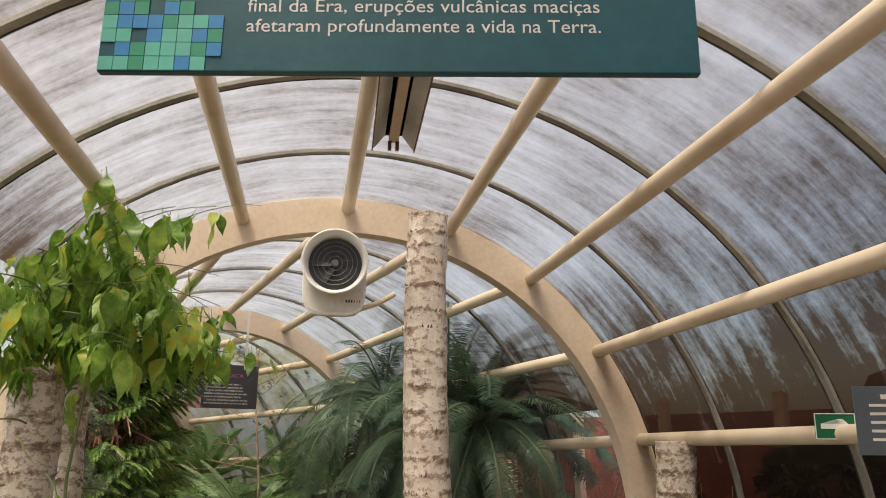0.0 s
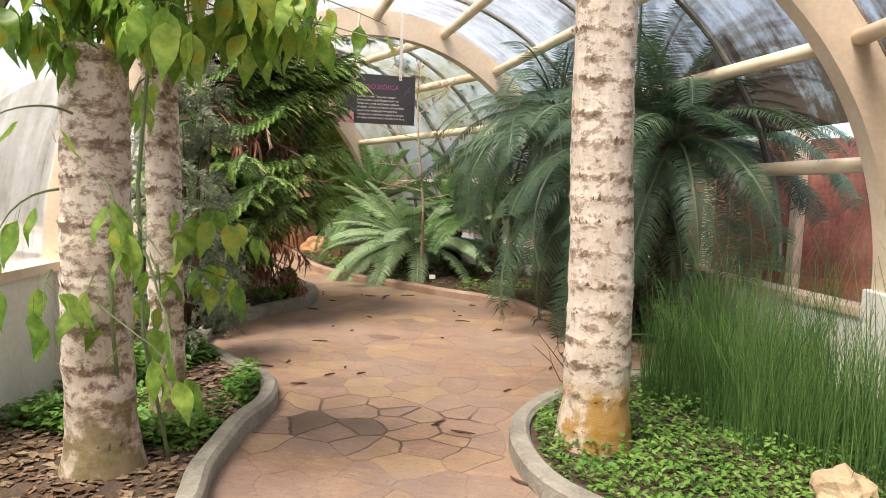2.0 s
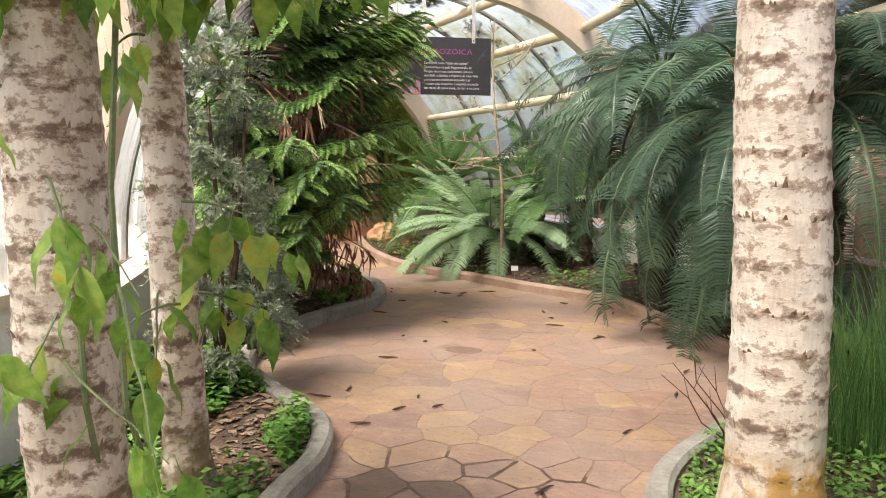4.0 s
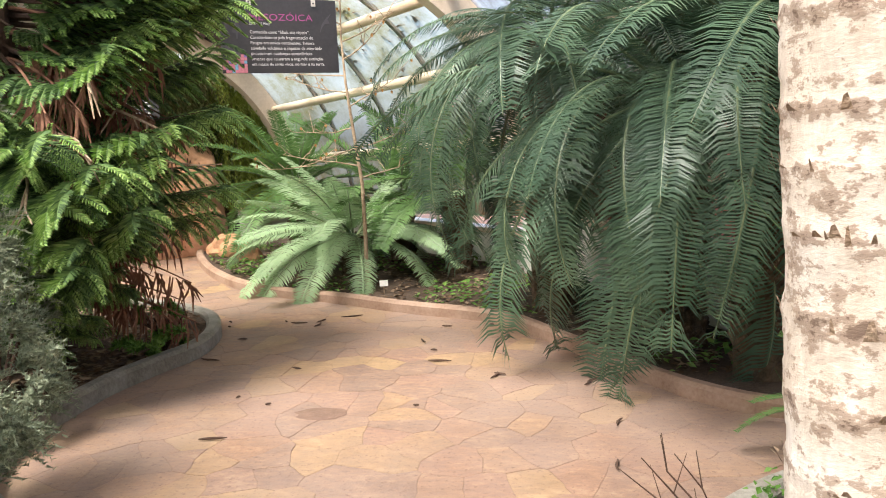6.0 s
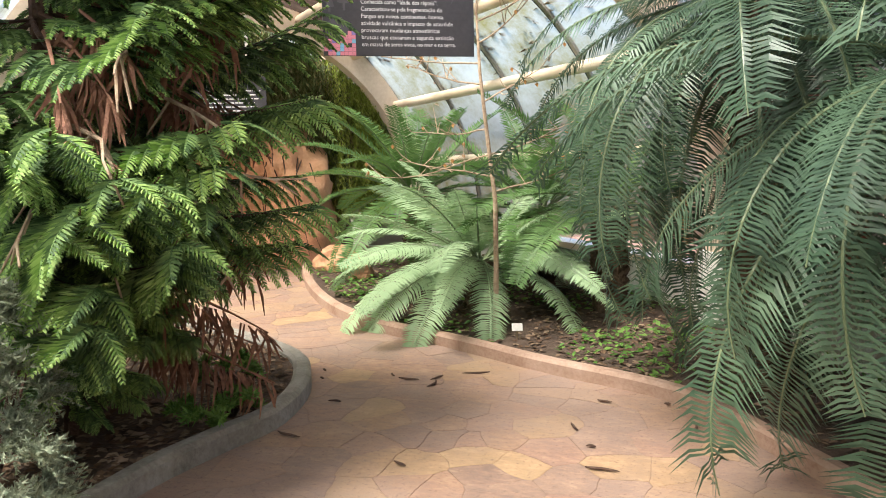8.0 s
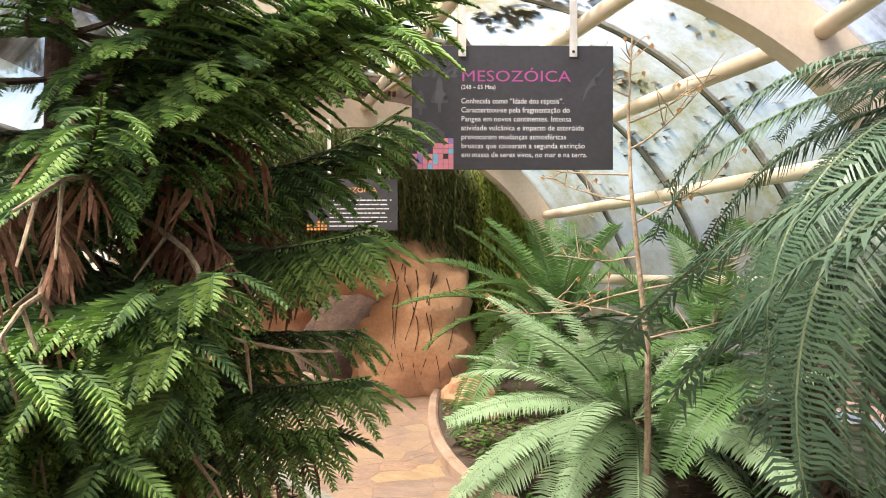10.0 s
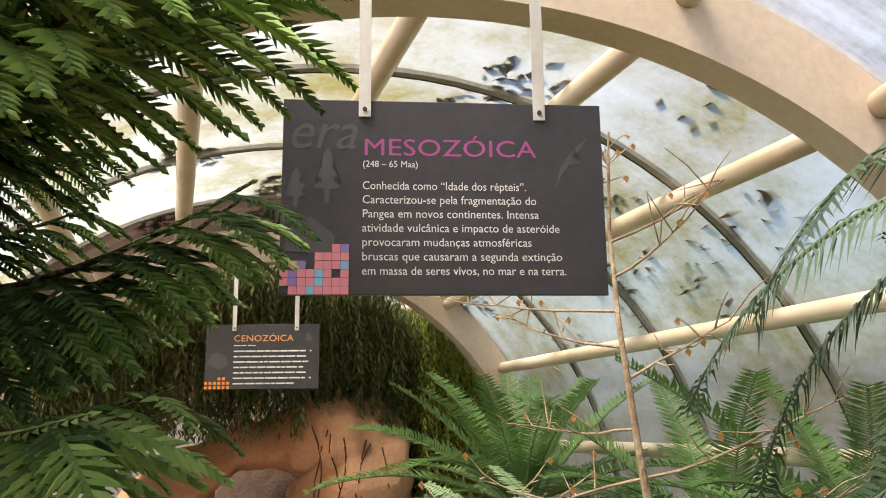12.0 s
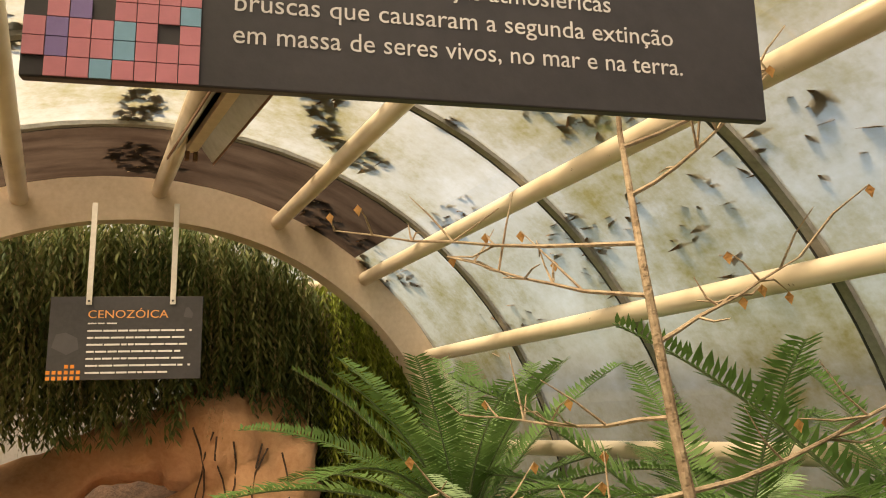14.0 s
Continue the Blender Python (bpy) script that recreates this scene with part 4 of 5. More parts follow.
gt = random.Random(4)
heights = (3, 4, 4, 3, 5, 5, 6, 6, 5)
tiles9 = [(cx, cz, gt.choice((0, 0, 0, 1, 2))) for cx, hh in enumerate(heights[:8]) for cz in range(hh) if (cx, cz) not in ((0, 0), (6, 2), (3, 3))]
MESO_L = ["Conhecida como “Idade dos répteis”.", "Caracterizou-se pela fragmentação do", "Pangea em novos continentes. Intensa", "atividade vulcânica e impacto de asteróide", "provocaram mudanças atmosféricas", "bruscas que causaram a segunda extinção", "em massa de seres vivos, no mar e na terra."]
MESO_W = [0.405, 0.430, 0.435, 0.487, 0.415, 0.490, 0.500]
ml = [(tx, -0.205, 0.016 - 0.0353 * i, 0.0295, wd) for i, (tx, wd) in enumerate(zip(MESO_L, MESO_W))] + [("(248 – 65 Maa)", -0.205, 0.073, 0.0235, 0.135)]
hump = [(-0.39, -0.14), (-0.385, -0.09), (-0.36, -0.06), (-0.33, -0.055), (-0.30, -0.075), (-0.27, -0.10), (-0.27, -0.145)]
curve = [(0.275, 0.02), (0.29, 0.075), (0.31, 0.105), (0.33, 0.13), (0.365, 0.16), (0.36, 0.15), (0.335, 0.115), (0.32, 0.095), (0.35, 0.09), (0.315, 0.085), (0.295, 0.06)]
hanging_sign("dark charcoal hanging board about the Mesozoic with pink tiles", (-2.42, 8.915, 2.04), 32, BOARD, ml, "MESOZÓICA", plain("magenta_lettering", (0.36, 0.07, 0.24)), [plain("pink_tile", (0.62, 0.22, 0.27)), plain("violet_tile", (0.24, 0.17, 0.40)), plain("sky_tile", (0.20, 0.42, 0.58))], tiles9, 2.92, [hump, fir_shape(-0.29, -0.02, 0.14, 0.035), fir_shape(-0.365, -0.03, 0.10, 0.026), curve], 0.43, size=(0.80, 0.49), title_z=0.103)
meso_board = next(c for o in scene.collection.objects if o.name == "hanging_sign" for c in o.children if c.name.startswith("board"))
era = text_mesh("era", 0.14, GHOST, meso_board, -0.392, 0.118, "faint_text", 0, 1.0, 0.165)
for v in era.data.vertices:
    v.co.x += 0.3 * v.co.y
CENO_W = [0.52, 0.50, 0.53, 0.48, 0.50, 0.52, 0.42]
heights2 = (2, 2, 2, 3, 3, 2)
tiles2 = [(cx, cz, 0) for cx, hh in enumerate(heights2) for cz in range(hh)]
ceno = hanging_sign("dark charcoal hanging board about the Cenozoic with orange tiles", (-5.19, 11.53, 1.81), 27, BOARD, [], "CENOZÓICA", plain("orange_lettering", (0.72, 0.32, 0.10)), [plain("orange_tile", (0.80, 0.28, 0.04))], [(cx * 1.5, cz * 1.5, 0) for cx, cz, _ in tiles2], 2.56, [[(0.30, 0.11), (0.31, 0.16), (0.325, 0.165), (0.35, 0.13), (0.345, 0.105)], [(-0.38, -0.05), (-0.36, 0.02), (-0.31, 0.03), (-0.25, 0.0), (-0.24, -0.06), (-0.3, -0.09)]], 0.42)
ceno_board = next(c for c in ceno.children if c.name.startswith("board"))
for i, wd in enumerate(CENO_W + [0.14]):
    z = 0.038 - 0.0375 * i if i < 7 else 0.078
    x = -0.20
    gg = random.Random(i)
    while x < -0.20 + wd:
        ww = gg.uniform(0.025, 0.085)
        bm = bmesh.new()
        box(bm, (min(ww, -0.20 + wd - x + 0.005), 0.002, 0.010 if i < 7 else 0.007), pose(x + ww / 2, -0.008, z))
        part("text_bar", bm, LETTER, ceno_board)
        x += ww + 0.007
# teal board over the start of the path
tiles3 = [(cx, cz, gt.choice((0, 0, 1, 2))) for cx, hh in enumerate((6, 6, 6, 4, 6, 5, 4, 4)) for cz in range(hh) if (cx, cz) not in ((2, 2), (0, 1), (7, 0))]
hanging_sign("teal hanging board with pale lettering and green tiles", (-0.05, 1.06, 2.145), -1, surface("teal_board", (0.0, 0.055, 0.075), (0.003, 0.075, 0.10), (0.01, 0.10, 0.125), 3, 0.4, 50, 0.03), [("afetaram profundamente a vida na Terra.", -0.205, -0.166, 0.0275, 0.475), ("final da Era, erupções vulcânicas maciças", -0.205, -0.136, 0.0275, 0.475)], "", LETTER, [plain("green_tile", (0.10, 0.45, 0.36)), plain("blue_tile", (0.02, 0.22, 0.50)), plain("deep_green_tile", (0.02, 0.28, 0.16))], tiles3, 3.235, [])


# ---- fan ----
def fan():
    t = thing("misting_fan", "white plastic misting fan with a dark round grille", "fan", at=(-0.70, 5.22, 2.60), rz=6)
    white = surface("fan_plastic", (0.60, 0.57, 0.50), (0.74, 0.72, 0.67), (0.80, 0.79, 0.75), 4, 0.35, 40, 0.03)
    dark = plain("fan_dark", (0.035, 0.037, 0.04), 0.45)
    bm = bmesh.new()
    n, rings = 40, []
    for y, k in ((0.0, 0.94), (0.01, 1.0), (0.16, 0.96), (0.26, 0.72), (0.30, 0.3)):
        row = []
        for i in range(n):
            a = 2 * math.pi * i / n
            x, z = math.cos(a) * 0.215, math.sin(a) * 0.225
            if z < 0:
                e = 5
                r = (abs(math.cos(a)) ** e + abs(math.sin(a)) ** e) ** (-1 / e)
                x, z = math.cos(a) * r * 0.215, math.sin(a) * r * 0.33
            row.append(bm.verts.new((x * k, y, z * k)))
        rings.append(row)
    for q, r in zip(rings, rings[1:]):
        for i in range(n):
            bm.faces.new((q[i], q[(i + 1) % n], r[(i + 1) % n], r[i]))
    bm.faces.new(rings[0])
    bm.faces.new(rings[-1][::-1])
    bmesh.ops.recalc_face_normals(bm, faces=bm.faces[:])
    house = part("housing", bm, white, t, smooth=False)
    bm = bmesh.new()
    rows = []
    for rr, y in ((0.205, -0.005), (0.225, -0.10), (0.215, -0.105), (0.185, -0.03), (0.18, -0.004)):
        rows.append([bm.verts.new((math.cos(2 * math.pi * i / 48) * rr, y, 0.02 + math.sin(2 * math.pi * i / 48) * rr)) for i in range(48)])
    for q, r in zip(rows, rows[1:]):
        for i in range(48):
            bm.faces.new((q[i], q[(i + 1) % 48], r[(i + 1) % 48], r[i]))
    bmesh.ops.recalc_face_normals(bm, faces=bm.faces[:])
    part("shroud", bm, white, t, "white flared ring", smooth=True)
    bm = bmesh.new()
    bmesh.ops.create_circle(bm, cap_ends=True, radius=0.18, segments=40, matrix=pose(0, -0.006, 0.02, 90))
    part("inlet", bm, dark, house)
    for rr in (0.05, 0.085, 0.12, 0.15):
        bm = bmesh.new()
        tube(bm, [(math.cos(2 * math.pi * i / 32) * rr, -0.03, 0.02 + math.sin(2 * math.pi * i / 32) * rr) for i in range(33)], 0.0025, 5)
        part("grille_ring", bm, plain("grille_grey", (0.12, 0.125, 0.13), 0.4), t)
    bm = bmesh.new()
    bmesh.ops.create_cone(bm, cap_ends=True, segments=20, radius1=0.03, radius2=0.022, depth=0.03, matrix=pose(0, -0.035, 0.02, 90))
    part("hub", bm, plain("hub_grey", (0.10, 0.10, 0.105), 0.4), t)
    for k in range(6):
        bm = bmesh.new()
        a = k * math.pi / 3
        box(bm, (0.12, 0.006, 0.05), pose(0, -0.016, 0.02) @ Euler((0, a, 0)).to_matrix().to_4x4() @ pose(0.085, 0, 0, 25))
        part("blade", bm, dark, t)
    for i, (wd, c) in enumerate(((0.016, (0.05, 0.05, 0.05)), (0.014, (0.05, 0.05, 0.05)), (0.014, (0.05, 0.05, 0.05)), (0.009, (0.5, 0.04, 0.05)), (0.009, (0.5, 0.04, 0.05)), (0.009, (0.5, 0.04, 0.05)))):
        bm = bmesh.new()
        box(bm, (wd * 0.7, 0.002, 0.018), pose(0.085 + i * 0.018, -0.012, -0.235))
        part("printed_mark", bm, plain("mark_print", c), house)
    bm = bmesh.new()
    tube(bm, [(0.15, 0.20, -0.26), (0.30, 0.25, -0.20), (0.42, 0.30, -0.12)], 0.02, 10)
    part("arm", bm, PIPE, t)
    bm = bmesh.new()
    tube(bm, [(0, 0.2, 0.2), (0, 0.36, 0.36)], 0.018, 8)
    part("bracket", bm, PIPE, t)
    return t


fan()


# ---- troughs along the ridge, exit sign, small board ----
def trough(p, q):
    p, q = Vector(p), Vector(q)
    t = thing("light_trough", "grey sheet-metal light trough with rusty edges hung along the ridge", "light trough", "light troughs", at=tuple((p + q) / 2), rz=math.degrees(math.atan2(q.y - p.y, q.x - p.x)))
    L = (q - p).length
    grey = surface("trough_metal", (0.30, 0.27, 0.23), (0.42, 0.40, 0.35), (0.52, 0.50, 0.46), 3, 0.5, 30, 0.05)
    rust = surface("trough_rust", (0.10, 0.05, 0.03), (0.17, 0.08, 0.045), (0.24, 0.12, 0.06), 8, 0.8, 40, 0.2)
    prof = [(-0.11, -0.03), (-0.09, -0.01), (-0.045, 0.05), (0.045, 0.05), (0.09, -0.01), (0.11, -0.03)]
    bm = bmesh.new()
    rows = [[bm.verts.new((x, y, z)) for y, z in prof] for x in (-L / 2, L / 2)]
    for k in range(5):
        bm.faces.new((rows[0][k], rows[0][k + 1], rows[1][k + 1], rows[1][k]))
    bmesh.ops.solidify(bm, geom=bm.faces[:], thickness=0.004)
    body = part("reflector", bm, grey, t)
    bm = bmesh.new()
    box(bm, (L, 0.05, 0.035), pose(0, 0, 0.028))
    part("batten", bm, CREAM, t)
    for y in (-0.11, 0.11):
        bm = bmesh.new()
        box(bm, (L, 0.006, 0.012), pose(0, y, -0.034))
        part("rusty_edge", bm, rust, body, "rust-stained edge")
    for x in (-L / 2 + 0.02, L / 2 - 0.02):
        bm = bmesh.new()
        tube(bm, [(x, 0, 0.05), (x, 0, 0.2)], 0.006, 6)
        part("hanger", bm, PIPE, t)
        for y in (-0.02, 0.02):
            bm = bmesh.new()
            box(bm, (0.03, 0.018, 0.045), pose(x + math.copysign(0.012, x), y, -0.01))
            part("lamp_holder", bm, rust, t)


trough((0.02, 1.75, 2.98), (-0.24, 3.9, 2.95))
trough((-3.35, 10.15, 2.72), (-4.55, 11.2, 2.62))

ex = thing("exit_sign", "green exit sign with a white arrow on the side pipe", "sign", at=(1.921, 3.887, 1.542), rz=-12)
bm = bmesh.new()
box(bm, (0.185, 0.006, 0.125), None, 0.001)
pl = part("plate", bm, plain("exit_green", (0.01, 0.12, 0.055), 0.4), ex)
w_ = plain("exit_white", (0.75, 0.78, 0.74), 0.5)
for dx, dz, sx, sz in ((0, 0.059, 0.181, 0.004), (0, -0.059, 0.181, 0.004), (-0.089, 0, 0.004, 0.122), (0.089, 0, 0.004, 0.122)):
    bm = bmesh.new()
    box(bm, (sx, 0.002, sz), pose(dx, -0.0045, dz))
    part("border", bm, w_, pl)
bm = bmesh.new()
f = bm.faces.new([bm.verts.new((x, -0.0045, z)) for x, z in ((-0.065, -0.012), (0.03, -0.012), (0.01, -0.034), (0.035, -0.034), (0.07, 0), (0.035, 0.034), (0.01, 0.034), (0.03, 0.012), (-0.065, 0.012))])
bmesh.ops.triangulate(bm, faces=[f])
part("arrow", bm, w_, pl)
sb = thing("info_board", "slate blue plant information board with pale lines on the side pipe", "sign", at=(1.983, 3.469, 1.558), rz=-12)
bm = bmesh.new()
box(bm, (0.34, 0.008, 0.29), None, 0.002)
bd = part("board", bm, plain("slate_board", (0.09, 0.11, 0.14), 0.5), sb)
for i in range(6):
    bm = bmesh.new()
    box(bm, (0.22 if i else 0.12, 0.002, 0.012 if i else 0.02), pose(0.0, -0.005, 0.10 - 0.036 * i))
    part("text_bar", bm, LETTER, bd)


# ---- terracotta rock with a cave ----
def rock():
    pts = [(-5.24, 12.66, -0.15), (-5.22, 12.68, 0.35), (-5.22, 12.7, 0.8), (-5.34, 12.66, 1.10), (-5.66, 12.5, 1.22), (-5.98, 12.3, 1.14), (-6.3, 12.12, 0.95), (-6.6, 11.95, 0.62), (-6.7, 11.9, 0.3), (-6.72, 11.9, -0.15)]
    rad = [0.56, 0.52, 0.50, 0.42, 0.25, 0.16, 0.19, 0.29, 0.38, 0.46]
    fine = []
    p3 = [Vector(p) for p in pts]
    for i in range(len(pts) - 1):
        for k in range(6):
            fine.append((p3[i].lerp(p3[i + 1], k / 6), rad[i] + (rad[i + 1] - rad[i]) * k / 6))
    fine.append((p3[-1], rad[-1]))
    bm = bmesh.new()
    rings, seg = [], 36
    for i, (p, r) in enumerate(fine):
        d = (fine[min(i + 2, len(fine) - 1)][0] - fine[max(i - 2, 0)][0]).normalized()
        a = Vector((0.5, 0.86, 0)).cross(d).normalized()
        b = d.cross(a)
        row = []
        for k in range(seg):
            th = 2 * math.pi * k / seg
            o = a * math.cos(th) + b * math.sin(th) * 0.9
            q = p + o * r
            q = q + o * (0.26 * r / 0.4 * noise.noise(q * 1.9) + 0.16 * abs(noise.noise(q * 3.1)) + 0.05 * noise.noise(q * 7) + 0.02 * noise.noise(q * 11))
            row.append(bm.verts.new(q))
        rings.append(row)
    for q, r in zip(rings, rings[1:]):
        for k in range(seg):
            f = bm.faces.new((q[k], q[(k + 1) % seg], r[(k + 1) % seg], r[k]))
            f.smooth = True
    tree = BVHTree.FromBMesh(bm)
    ob = mesh_ob("rock_arch", bm, ROCK)
    tagged(ob, "terracotta-coloured artificial rock with a dark cave opening and clinging roots", "rock")
    g = random.Random(2)
    for k in range(7):
        root = bmesh.new()
        x, z = -0.25 + 0.12 * k, 1.30 - 0.03 * k
        pts = []
        for e in range(9):
            u = x + 0.05 * math.sin(e * 0.9 + k * 2) + 0.02 * e * (-1) ** k
            zz = z - 0.13 * e
            c = Vector((-5.24, 12.68, zz))
            side = Vector((0.86, -0.2, 0)) * u
            front = Vector((0.35, -0.94, 0))
            hit = tree.ray_cast(c + side + front * 1.6, -front, 3.0)[0]
            if hit is None:
                break
            pts.append(hit + front * 0.004)
        if len(pts) < 4:
            continue
        tube(root, pts, [0.0065 - 0.0005 * e for e in range(len(pts))], 5)
        part("root", root, BARK_CAVE_SHADE, ob, "thin dark root over the rock")
    # inner wall coloured near-black so the cave reads as shaded
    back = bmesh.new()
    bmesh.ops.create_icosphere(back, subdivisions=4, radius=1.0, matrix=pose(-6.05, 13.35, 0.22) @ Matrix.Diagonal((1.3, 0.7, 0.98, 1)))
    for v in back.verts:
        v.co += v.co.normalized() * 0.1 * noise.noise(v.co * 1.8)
    part("cave_back", back, BARK_CAVE_SHADE, ob, "inner wall of the cave, its shade put in as dark colour", smooth=True)


rock()


def boulder(at, r, label, seed, material):
    bm = bmesh.new()
    bmesh.ops.create_icosphere(bm, subdivisions=3, radius=r)
    for v in bm.verts:
        n_ = v.co.normalized()
        v.co += n_ * r * (0.35 * noise.noise(n_ * 1.5 + Vector((seed, 0, 0))) + 0.1 * noise.noise(n_ * 4))
        v.co.z *= 0.8
    ob = mesh_ob("stone", bm, material)
    ob.location = at
    return tagged(ob, label, "stone")


SANDROCK = surface("sand_stone", (0.36, 0.24, 0.14), (0.50, 0.36, 0.22), (0.60, 0.47, 0.32), 6, 0.9, 40, 0.4)
boulder((0.98, 4.72, 0.10), 0.13, "small tan stone among ground cover", 1, SANDROCK)
boulder((-4.35, 12.1, 0.15), 0.20, "rounded terracotta stone by the kerb", 5, ROCK)
boulder((-3.95, 11.75, 0.10), 0.14, "small terracotta stone by the kerb", 9, ROCK)


# ---- hanging vines behind the last arch ----
def vines(name, label, material, u_range, z_low, count, seed, depth=(0.15, 0.9), leaf=0.03):
    g = random.Random(seed)
    verts, faces = [], []
    rib = RIBS[4]
    for _ in range(count):
        u, al = g.uniform(*u_range), g.uniform(*depth)
        r = rib[3] - 0.1
        if abs(u) > r - 0.1:
            continue
        top = rib[4] + math.sqrt(r * r - u * u)
        c, s = math.cos(radians(rib[2])), math.sin(radians(rib[2]))
        x, y = rib[0] + u * c - al * s, rib[1] + u * s + al * c
        z = top - g.uniform(0, 0.22)
        end = max(1.22 + g.random() ** 2 * 0.8 if -1.5 < u < 1.2 else z_low, z - g.uniform(0.5, 2.2))
        px, py = x, y
        while z > end:
            a = g.uniform(0, 6.28)
            nx, ny, nz = px + g.uniform(-0.012, 0.012), py + g.uniform(-0.012, 0.012), z - 0.055
            k = len(verts)
            verts += [(px - 0.0015, py, z), (px + 0.0015, py, z), (nx, ny, nz)]
            faces.append((k, k + 1, k + 2))
            for e in range(2):
                a += 2.4
                lx, ly = math.cos(a) * leaf, math.sin(a) * leaf
                k = len(verts)
                verts += [(px, py, z), (px + lx * 0.5 - ly * 0.16, py + ly * 0.5 + lx * 0.16, z - leaf * 0.45), (px + lx, py + ly, z - leaf * 1.3), (px + lx * 0.5 + ly * 0.16, py + ly * 0.5 - lx * 0.16, z - leaf * 0.7)]
                faces.append((k, k + 1, k + 2, k + 3))
            px, py, z = nx, ny, nz
    ob = new(name, raw_mesh(name, verts, faces, material))
    return tagged(ob, label, "hanging vine", "", "stuff")


vines("hanging_vine", "dense curtain of dark green hanging vines behind the arch", leafy("dark_vine", (0.035, 0.06, 0.018), (0.09, 0.12, 0.035), (0.19, 0.20, 0.07), 0.7, 0.25), (-2.2, 2.2), 0.6, 2600, 5, (0.15, 1.1), 0.052)
vines("hanging_vine", "bright yellow-green trailing vines beside the rock", leafy("bright_vine", (0.12, 0.17, 0.02), (0.22, 0.28, 0.04), (0.32, 0.36, 0.07), 0.7, 0.3), (1.2, 1.9), 0.5, 320, 6, (0.05, 0.4), 0.04)
vines("hanging_vine", "dry brown root tassels among the vines", leafy("dry_vine", (0.10, 0.07, 0.03), (0.20, 0.15, 0.07), (0.32, 0.25, 0.13), 0.8, 0.2), (-1.9, 1.6), 0.9, 420, 7, (0.05, 0.6), 0.012)


# ---- dry sapling ----
def sapling():
    t = thing("sapling", "bare slender sapling with thin dry branches and a few withered leaves", "sapling", at=(-2.2, 10.05, 0.05))
    b = Vector((-2.2, 10.05, 0.05))
    main = [Vector(p) - b for p in ((-2.2, 10.05, 0.0), (-2.19, 10.05, 0.5), (-2.2, 10.08, 0.95), (-2.27, 10.15, 1.4), (-2.32, 10.18, 1.8), (-2.37, 10.3, 2.2), (-2.38, 10.4, 2.65))]
    bm = bmesh.new()
    tube(bm, main, [0.020, 0.018, 0.016, 0.014, 0.011, 0.008, 0.004], 8)
    part("stem", bm, TWIG, t)
    g = random.Random(12)
    leafm = surface("withered_leaf", (0.30, 0.13, 0.04), (0.45, 0.22, 0.07), (0.55, 0.33, 0.12), 6, 0.8)
    specs = [(1.86, 172, 0.95, 0.02), (1.72, 165, 0.6, 0.12), (1.42, 150, 0.8, -0.1), (1.25, 20, 0.9, 0.15), (1.25, 175, 0.9, -0.15), (2.0, 15, 0.5, 0.5), (2.15, 30, 0.8, 0.25), (2.3, 190, 0.4, 0.5), (1.6, 25, 0.45, 0.6), (1.1, 185, 0.7, 0.1), (1.0, 35, 0.8, 0.3), (2.45, 100, 0.3, 0.6)]
    for z, az, L, rise in specs:
        f = next(i for i in range(1, len(main)) if main[i].z + b.z >= z or i == len(main) - 1)
        q = main[f - 1].lerp(main[f], min(1, max(0, (z - b.z - main[f - 1].z) / (main[f].z - main[f - 1].z))))
        d = Vector((math.cos(radians(az)), math.sin(radians(az)), rise)).normalized()
        pts = [q]
        for e in range(7):
            d = (d + Vector((g.uniform(-0.12, 0.12), g.uniform(-0.12, 0.12), g.uniform(-0.1, 0.14)))).normalized()
            pts.append(pts[-1] + d * L / 7)
        bm = bmesh.new()
        tube(bm, pts, [0.0072 - 0.0007 * e for e in range(8)], 6)
        br = part("branch", bm, TWIG, t)
        for e in (2, 3, 3, 4, 4, 5, 5, 6, 7):
            bm = bmesh.new()
            dd = Vector((g.uniform(-1, 1), g.uniform(-1, 1), g.uniform(-0.2, 1))).normalized() * g.uniform(0.06, 0.26)
            mid = pts[e] + dd * 0.5 + Vector((0, 0, g.uniform(-0.02, 0.02)))
            tube(bm, [pts[e], mid, pts[e] + dd], [0.004, 0.0032, 0.0015], 4)
            part("twig", bm, TWIG, br)
            if g.random() < 0.35:
                bm = bmesh.new()
                c = pts[e] + dd
                vs = [bm.verts.new(c + Vector(v)) for v in ((0, 0, 0), (0.012, 0.004, -0.012), (0.004, 0.002, -0.035), (-0.012, -0.003, -0.015))]
                bm.faces.new((vs[0], vs[1], vs[2]))
                bm.faces.new((vs[0], vs[2], vs[3]))
                part("withered_leaf", bm, leafm, br)


sapling()


# ---- broad-leaved climber on the palm trunks ----
def broad_leaf(seed):
    g = random.Random(seed)
    verts, faces = [], []
    n = 7
    for i in range(n + 1):
        f = i / n
        w = 0.30 * math.sin(math.pi * min(1, f * 1.02) ** 0.8) * (1 - 0.45 * f) + 0.004
        z = -0.28 * f * f + 0.04 * math.sin(f * 9 + seed)
        fold = 0.10 * w
        verts += [(f, -w, z + fold), (f, 0, z - fold * 0.4), (f, w, z + fold)]
    for i in range(n):
        a = i * 3
        faces += [(a, a + 1, a + 4, a + 3), (a + 1, a + 2, a + 5, a + 4)]
    k = len(verts)
    verts += [(0, -0.008, 0), (0, 0.008, 0), (-0.35, 0.006, 0.12), (-0.35, -0.006, 0.12)]
    faces.append((k, k + 1, k + 2, k + 3))
    me = raw_mesh("leaf", verts, faces, BROAD)
    me.polygons.foreach_set("use_smooth", [True] * len(me.polygons))
    return me


